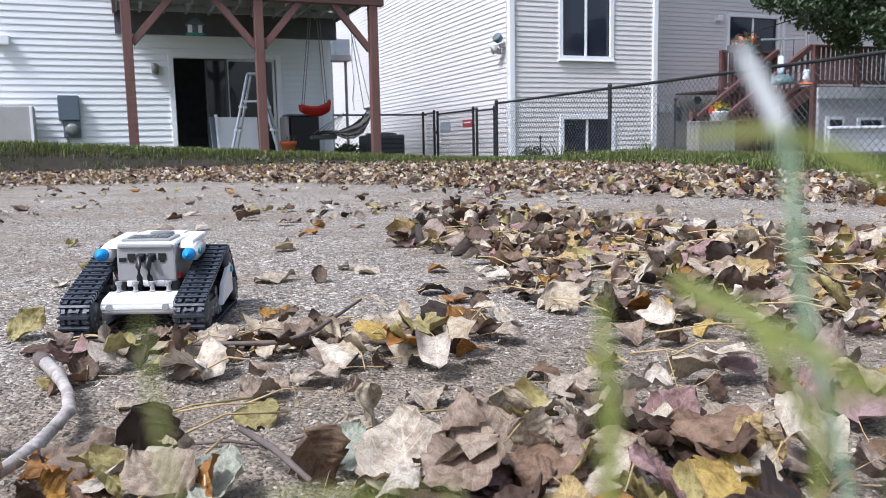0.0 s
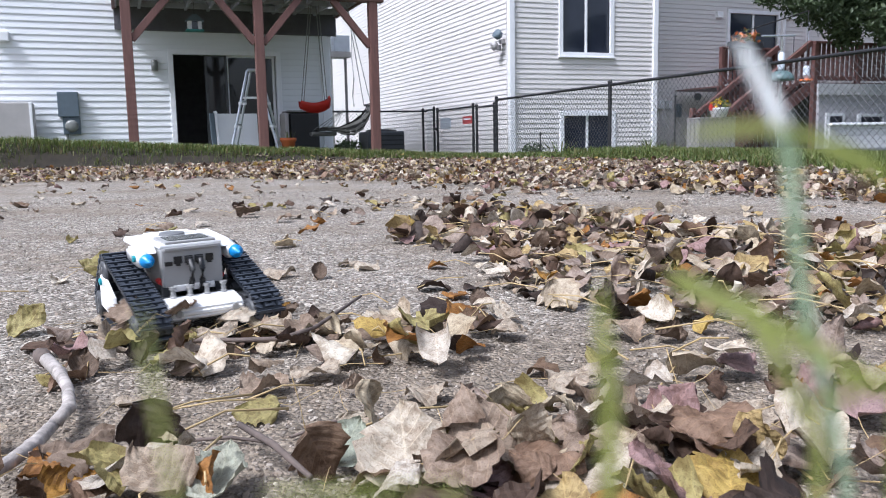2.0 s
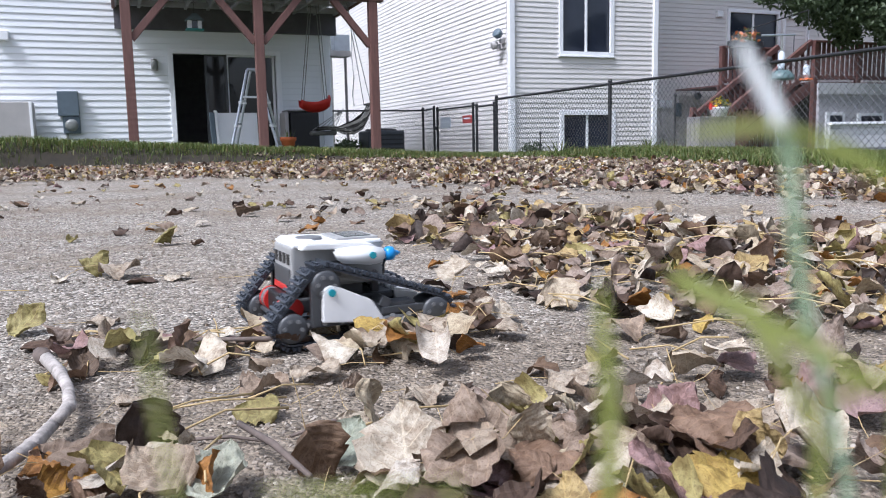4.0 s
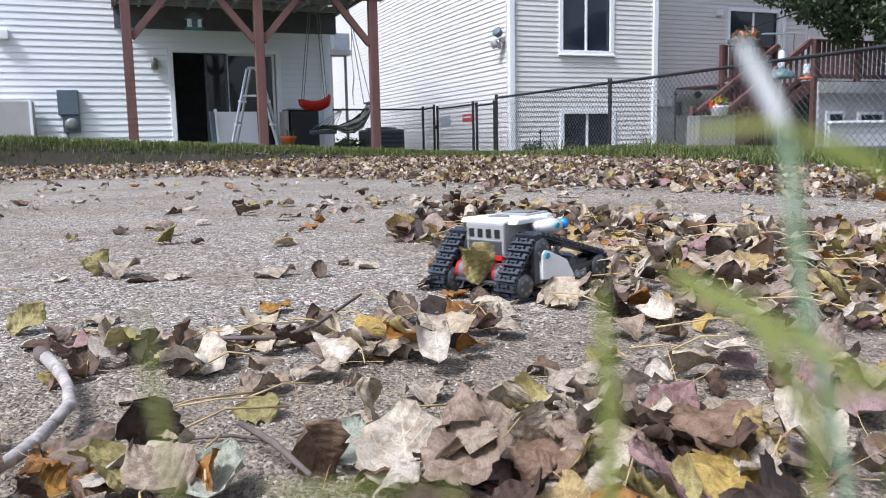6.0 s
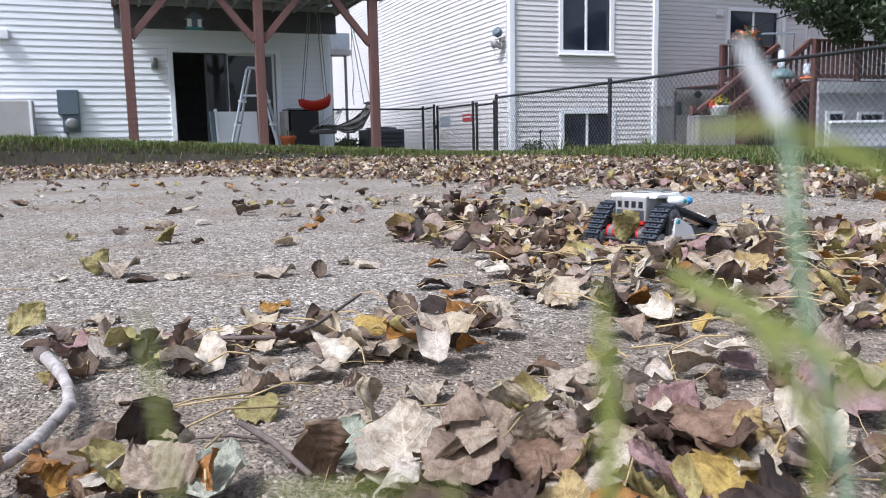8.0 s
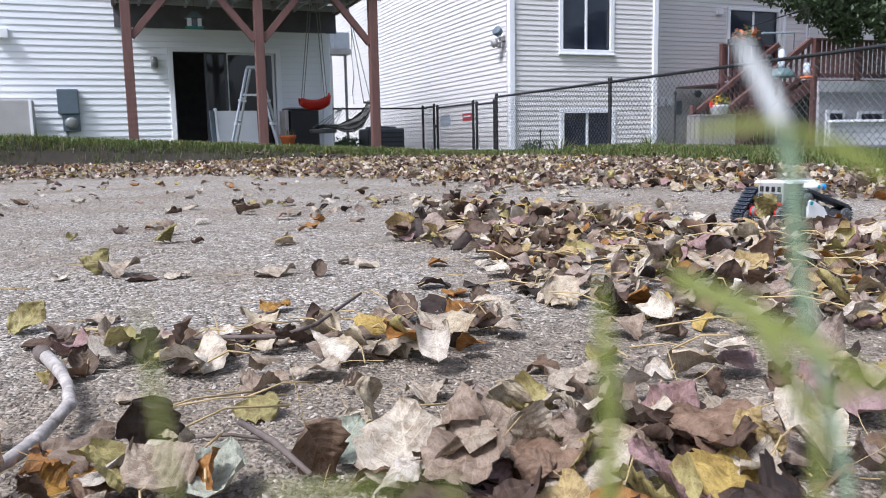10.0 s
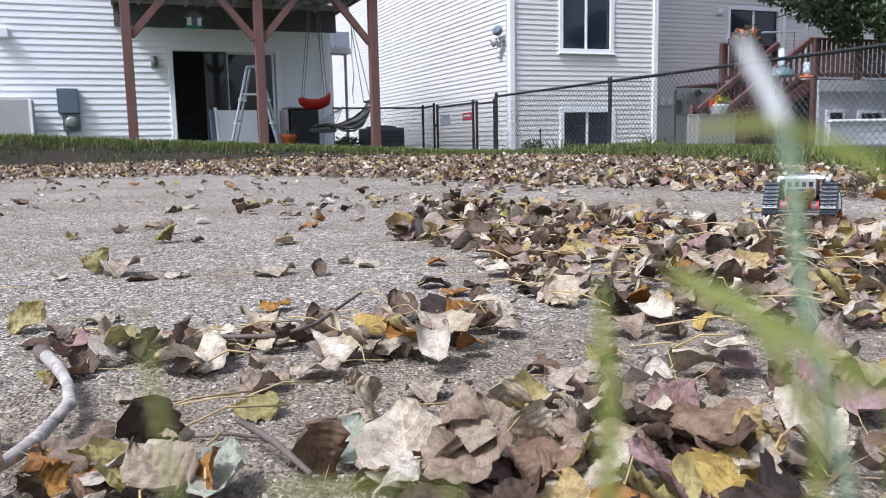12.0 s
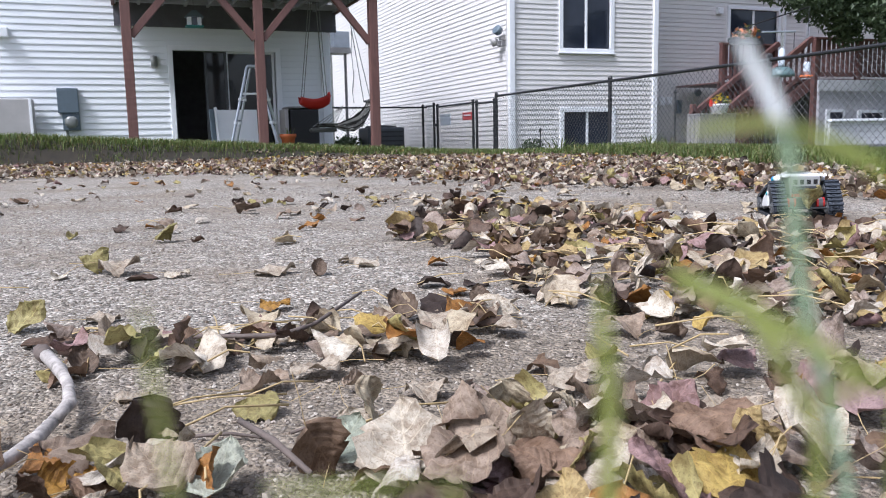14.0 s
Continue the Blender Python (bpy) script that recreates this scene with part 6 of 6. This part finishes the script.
    part("button_pad", lathe(bmesh.new(), [(0.016, 0), (0.015, 0.003), (0.006, 0.0035)], 18, Matrix.Translation((-0.030, 0, 0.119))), ROBOT_GREY_DARK, brick)
    part("top_ridge", bx((-0.045, 0, 0.1195), (0.026, 0.056, 0.003), None, 0.001), ROBOT_WHITE, brick)
    for k in range(4):
        y = -0.0215 + 0.0125 * k + (0.006 if k > -1 else 0)
        bm = bmesh.new()
        box(bm, (0.0482, y - 0.002, 0.100), (0.0016, 0.0095, 0.0085))
        box(bm, (0.0482, y - 0.002, 0.0945), (0.0016, 0.0055, 0.003))
        part("motor_port", bm, CABLE, brick, "dark port")
        bm = bmesh.new()
        box(bm, (-0.0622, -0.0245 + 0.0163 * k, 0.1005), (0.0016, 0.0095, 0.012))
        part("sensor_port", bm, CABLE, brick, "dark port")
    part("usb_port", bx((0.0482, -0.0285, 0.0965), (0.0016, 0.009, 0.005)), CABLE, brick)
    part("front_lip", bx((0.049, 0, 0.1135), (0.003, 0.066, 0.004), None, 0.001), ROBOT_GREY, brick)
    part("front_skirt", bx((0.043, 0.0, 0.066), (0.012, 0.050, 0.008), None, 0.0015), ROBOT_WHITE, brick)
    part("speaker_grille", bx((-0.015, -0.0363, 0.088), (0.022, 0.0012, 0.018)), ROBOT_GREY_DARK, brick)
    # chassis between the tracks
    bm = bmesh.new()
    box(bm, (0.0, 0, 0.036), (0.12, 0.080, 0.016), None, 0.002)
    box(bm, (-0.01, 0.022, 0.056), (0.07, 0.012, 0.030), None, 0.001)
    box(bm, (-0.01, -0.022, 0.056), (0.07, 0.012, 0.030), None, 0.001)
    part("chassis", bm, ROBOT_DARK, t, "dark grey pierced chassis beams")
    for y in (-0.032, 0.032):
        part("front_upright", bx((0.038, y, 0.054), (0.008, 0.008, 0.034), None, 0.001), ROBOT_DARK, t)
    for y in (-0.036, 0.036):
        part("cross_pin", rd((0.030, y, 0.062), (0.040, y, 0.062), 0.004, seg=10), ROBOT_RED, t, "red pin")
    for s in (1, -1):
        bm = bmesh.new()
        rod(bm, (-0.066, 0.040 * s, 0.034), (-0.066, 0.030 * s, 0.034), 0.0135, seg=18)
        part("motor", bm, ROBOT_GREY_DARK, t, "grey drive motor")
        part("motor_cap", rd((-0.066, 0.030 * s, 0.034), (-0.066, 0.025 * s, 0.034), 0.0132, seg=18), ROBOT_RED, t, "red motor cap")
        part("motor_cap", rd((-0.066, 0.0445 * s, 0.034), (-0.066, 0.040 * s, 0.034), 0.0140, seg=18), ROBOT_RED, t, "red motor cap")
    part("rear_beam", bx((-0.060, 0, 0.054), (0.008, 0.066, 0.008), None, 0.001), ROBOT_RED, t, "red cross beam")
    part("rear_bracket", bx((-0.054, 0.0, 0.062), (0.010, 0.034, 0.010), None, 0.001), ROBOT_WHITE, t)
    part("gearbox", bx((-0.060, 0, 0.036), (0.030, 0.048, 0.026), None, 0.003), CABLE, t, "black gear housing")
    part("rear_cover", bx((-0.0605, 0, 0.0665), (0.006, 0.064, 0.022), None, 0.0015), ROBOT_DARK, t, "dark beam under the control brick")
    part("rear_axle", rd((-0.076, -0.06, 0.0215), (-0.076, 0.06, 0.0215), 0.003, seg=8), ROBOT_DARK, t)
    # white nose, pins, cables
    nose = prism(bmesh.new(), [(0.066, 0.0225), (0.086, 0.0225), (0.093, 0.028), (0.093, 0.036), (0.084, 0.043), (0.060, 0.047), (0.060, 0.042)], 0.088, None, 0.0025)
    nose = part("nose_panel", nose, ROBOT_WHITE, t, "white rounded nose panel")
    for s in (1, -1):
        part("nose_pin", rd((0.0915, 0.033 * s, 0.033), (0.0942, 0.033 * s, 0.033), 0.0042, seg=12), ROBOT_GREY, nose)
    for y in (-0.030, -0.010, 0.010, 0.030):
        part("standing_pin", lathe(bmesh.new(), [(0.0042, 0.044), (0.0042, 0.0475), (0.0028, 0.0485), (0.0028, 0.055), (0.0042, 0.056), (0.0042, 0.059)], 12, Matrix.Translation((0.063, y, 0))), ROBOT_GREY, t, "grey upright pin")
    for y in (-0.0055, 0.0065):
        pts = [(0.049, y, 0.0870), (0.059, y, 0.0865), (0.063, y, 0.077), (0.060, y, 0.064), (0.054, y * 1.2, 0.052), (0.040, y * 1.3, 0.044)]
        part("cable", tube(bmesh.new(), pts, [0.0036, 0.0036, 0.0034, 0.0034, 0.0034, 0.0034], 8), CABLE, t, "black looped cable", True)
        part("cable_plug", bx((0.050, y, 0.0870), (0.010, 0.0085, 0.008), None, 0.001), CABLE, t)
    return t


ROBOT_GREY_DARK = worn("mid_grey_abs", (0.17, 0.175, 0.18), 0.38, scale=25, vary=0.12)
robot = build_robot()
ROBOT_SIZE = 0.955


def sized(ob, k):
    """Brings a thing and all its parts to true size about its base."""
    done = set()
    for p in ob.children_recursive:
        if p.data.name not in done:
            done.add(p.data.name)
            p.data.transform(Matrix.Scale(k, 4))
        m = p.matrix_basis.copy()
        m.translation *= k
        p.matrix_basis = m


sized(robot, ROBOT_SIZE)

def robot_pose(row):
    t, x, y, h, p, r = row
    return pose(x, y, 0.004, 0, 0, h) @ pose(0, 0, 0, r, p, 0)


MOVED = []


def shoved(t0, t1, x0, y0, x1, y1, size, kind, turn, material, hop=0.03, spin=60, tilt=0):
    """A leaf that the robot pushes from one place to another."""
    ob = leaf(x0, y0, size * 0.72, kind, turn, tilt, 0, 0.004, material, "dry fallen leaf pushed about by the robot")
    a = ob.matrix_world.copy()
    MOVED.append((ob, t0, t1, a.translation.copy(), a.to_quaternion(), Vector((x1, y1, a.translation.z + 0.004)), hop, spin))


def shoved_leaves():
    T, B, M, O, G = LEAF_TAN, LEAF_BROWN, LEAF_BROWN_MID, LEAF_OLIVE, LEAF_GOLD
    shoved(1.7, 2.3, 0.035, 0.930, -0.035, 0.880, 0.066, 1, 20, M)
    shoved(1.7, 2.6, 0.060, 0.900, 0.020, 0.830, 0.070, 3, 70, B, 0.04, -70)
    shoved(1.8, 2.8, 0.090, 0.900, 0.235, 0.800, 0.072, 2, 10, T, 0.04, 80)
    shoved(1.9, 3.4, 0.120, 0.860, 0.262, 0.815, 0.075, 7, 130, M, 0.05, 75)
    shoved(2.0, 3.6, 0.140, 0.840, 0.305, 0.775, 0.080, 5, 40, T, 0.05, -80)
    shoved(2.2, 3.8, 0.155, 0.875, 0.290, 0.850, 0.070, 9, 15, B, 0.06, 70, -30)
    shoved(2.5, 3.7, 0.170, 0.820, 0.265, 0.745, 0.068, 6, 80, M, 0.05, 60, -20)
    shoved(2.3, 3.9, 0.195, 0.835, 0.345, 0.820, 0.066, 11, 25, T, 0.06, -60)
    shoved(2.6, 4.2, 0.215, 0.860, 0.370, 0.800, 0.062, 4, 60, B, 0.05, 70)
    shoved(1.9, 2.8, 0.050, 0.860, 0.070, 0.790, 0.064, 8, 100, O, 0.03, 50)
    shoved(2.1, 3.5, 0.080, 0.850, 0.000, 0.845, 0.070, 10, 30, T, 0.03, -50)
    shoved(2.8, 4.3, 0.240, 0.820, 0.230, 0.720, 0.070, 12, 150, T, 0.04, 60)
    shoved(1.8, 2.5, 0.000, 0.880, -0.060, 0.930, 0.052, 0, 75, M, 0.02, 40)
    shoved(3.0, 4.9, 0.270, 0.870, 0.420, 0.850, 0.060, 0, 35, T, 0.05, 60)
    for k, (t, x, y) in enumerate(((5.6, 0.50, 0.99), (6.0, 0.57, 1.00), (6.6, 0.66, 1.06), (7.1, 0.74, 1.10), (7.6, 0.83, 1.11), (8.0, 0.93, 1.17), (8.8, 1.10, 1.19), (9.6, 1.26, 1.26))):
        side_way = 0.10 if k % 2 else -0.10
        shoved(t - 0.4, t + 0.3, x, y, x + 0.05 - 0.35 * side_way, y + side_way, 0.05 + 0.004 * (k % 4), k * 3 + 1, 50 * k, (T, G, M, B)[k % 4], 0.03, 65 if k % 2 else -65)


shoved_leaves()
carried_leaf = leaf(0.30, 0.80, 0.062, 4, 80, 0, 0, 0.004, LEAF_OLIVE, "ragged olive-brown leaf caught on the robot")
CARRIED_AT = pose(-0.090, -0.012, 0.052, 0, 62, 20)


def motions():
    for ob, t0, t1, p0, q0, p1, hop, spin in MOVED:
        half = Matrix.Rotation(radians(spin / 2), 4, "Z") @ Matrix.Rotation(radians(-30), 4, "Y")
        rest = Matrix.Rotation(radians(spin), 4, "Z")
        a, mid, b = q0.to_matrix().to_4x4(), half @ q0.to_matrix().to_4x4(), rest @ q0.to_matrix().to_4x4()
        up = p0.lerp(p1, 0.55) + Vector((0, 0, hop))
        walk(ob, [(0.0, Matrix.Translation(p0) @ a), (t0, Matrix.Translation(p0) @ a), ((t0 + t1) / 2, Matrix.Translation(up) @ mid), (t1, Matrix.Translation(p1) @ b), (14.0, Matrix.Translation(p1) @ b)])
    at = carried_leaf.matrix_world.translation.copy()
    lie = Matrix.Translation(at) @ carried_leaf.matrix_world.to_quaternion().to_matrix().to_4x4()
    rows = [(0.0, lie), (4.0, lie), (4.6, Matrix.Translation((0.275, 0.84, 0.05)) @ pose(0, 0, 0, 20, 30, 60))]
    walk(carried_leaf, rows + [(row[0], robot_pose(row) @ CARRIED_AT) for row in ROBOT_WAY if row[0] >= 5.3])
    for w, x, y, z in ROLLING:
        x, y, z = x * ROBOT_SIZE, y * ROBOT_SIZE, z * ROBOT_SIZE
        angle, rows, last = 0.0, [(0.0, pose(x, y, z))], ROBOT_WAY[0]
        for row in ROBOT_WAY[1:]:
            n = max(1, math.ceil((row[0] - last[0]) / 0.2))
            step = math.hypot(row[1] - last[1], row[2] - last[2]) / n / 0.021
            turn = radians(row[3] - last[3]) / n * y / 0.021
            for k in range(1, n + 1):
                angle += math.degrees(max(-1.3, min(1.3, step - turn)))
                rows.append((last[0] + (row[0] - last[0]) * k / n, pose(x, y, z, 0, angle, 0)))
            last = row
        walk(w, rows)
    walk(robot, [(row[0], robot_pose(row)) for row in ROBOT_WAY])


motions()
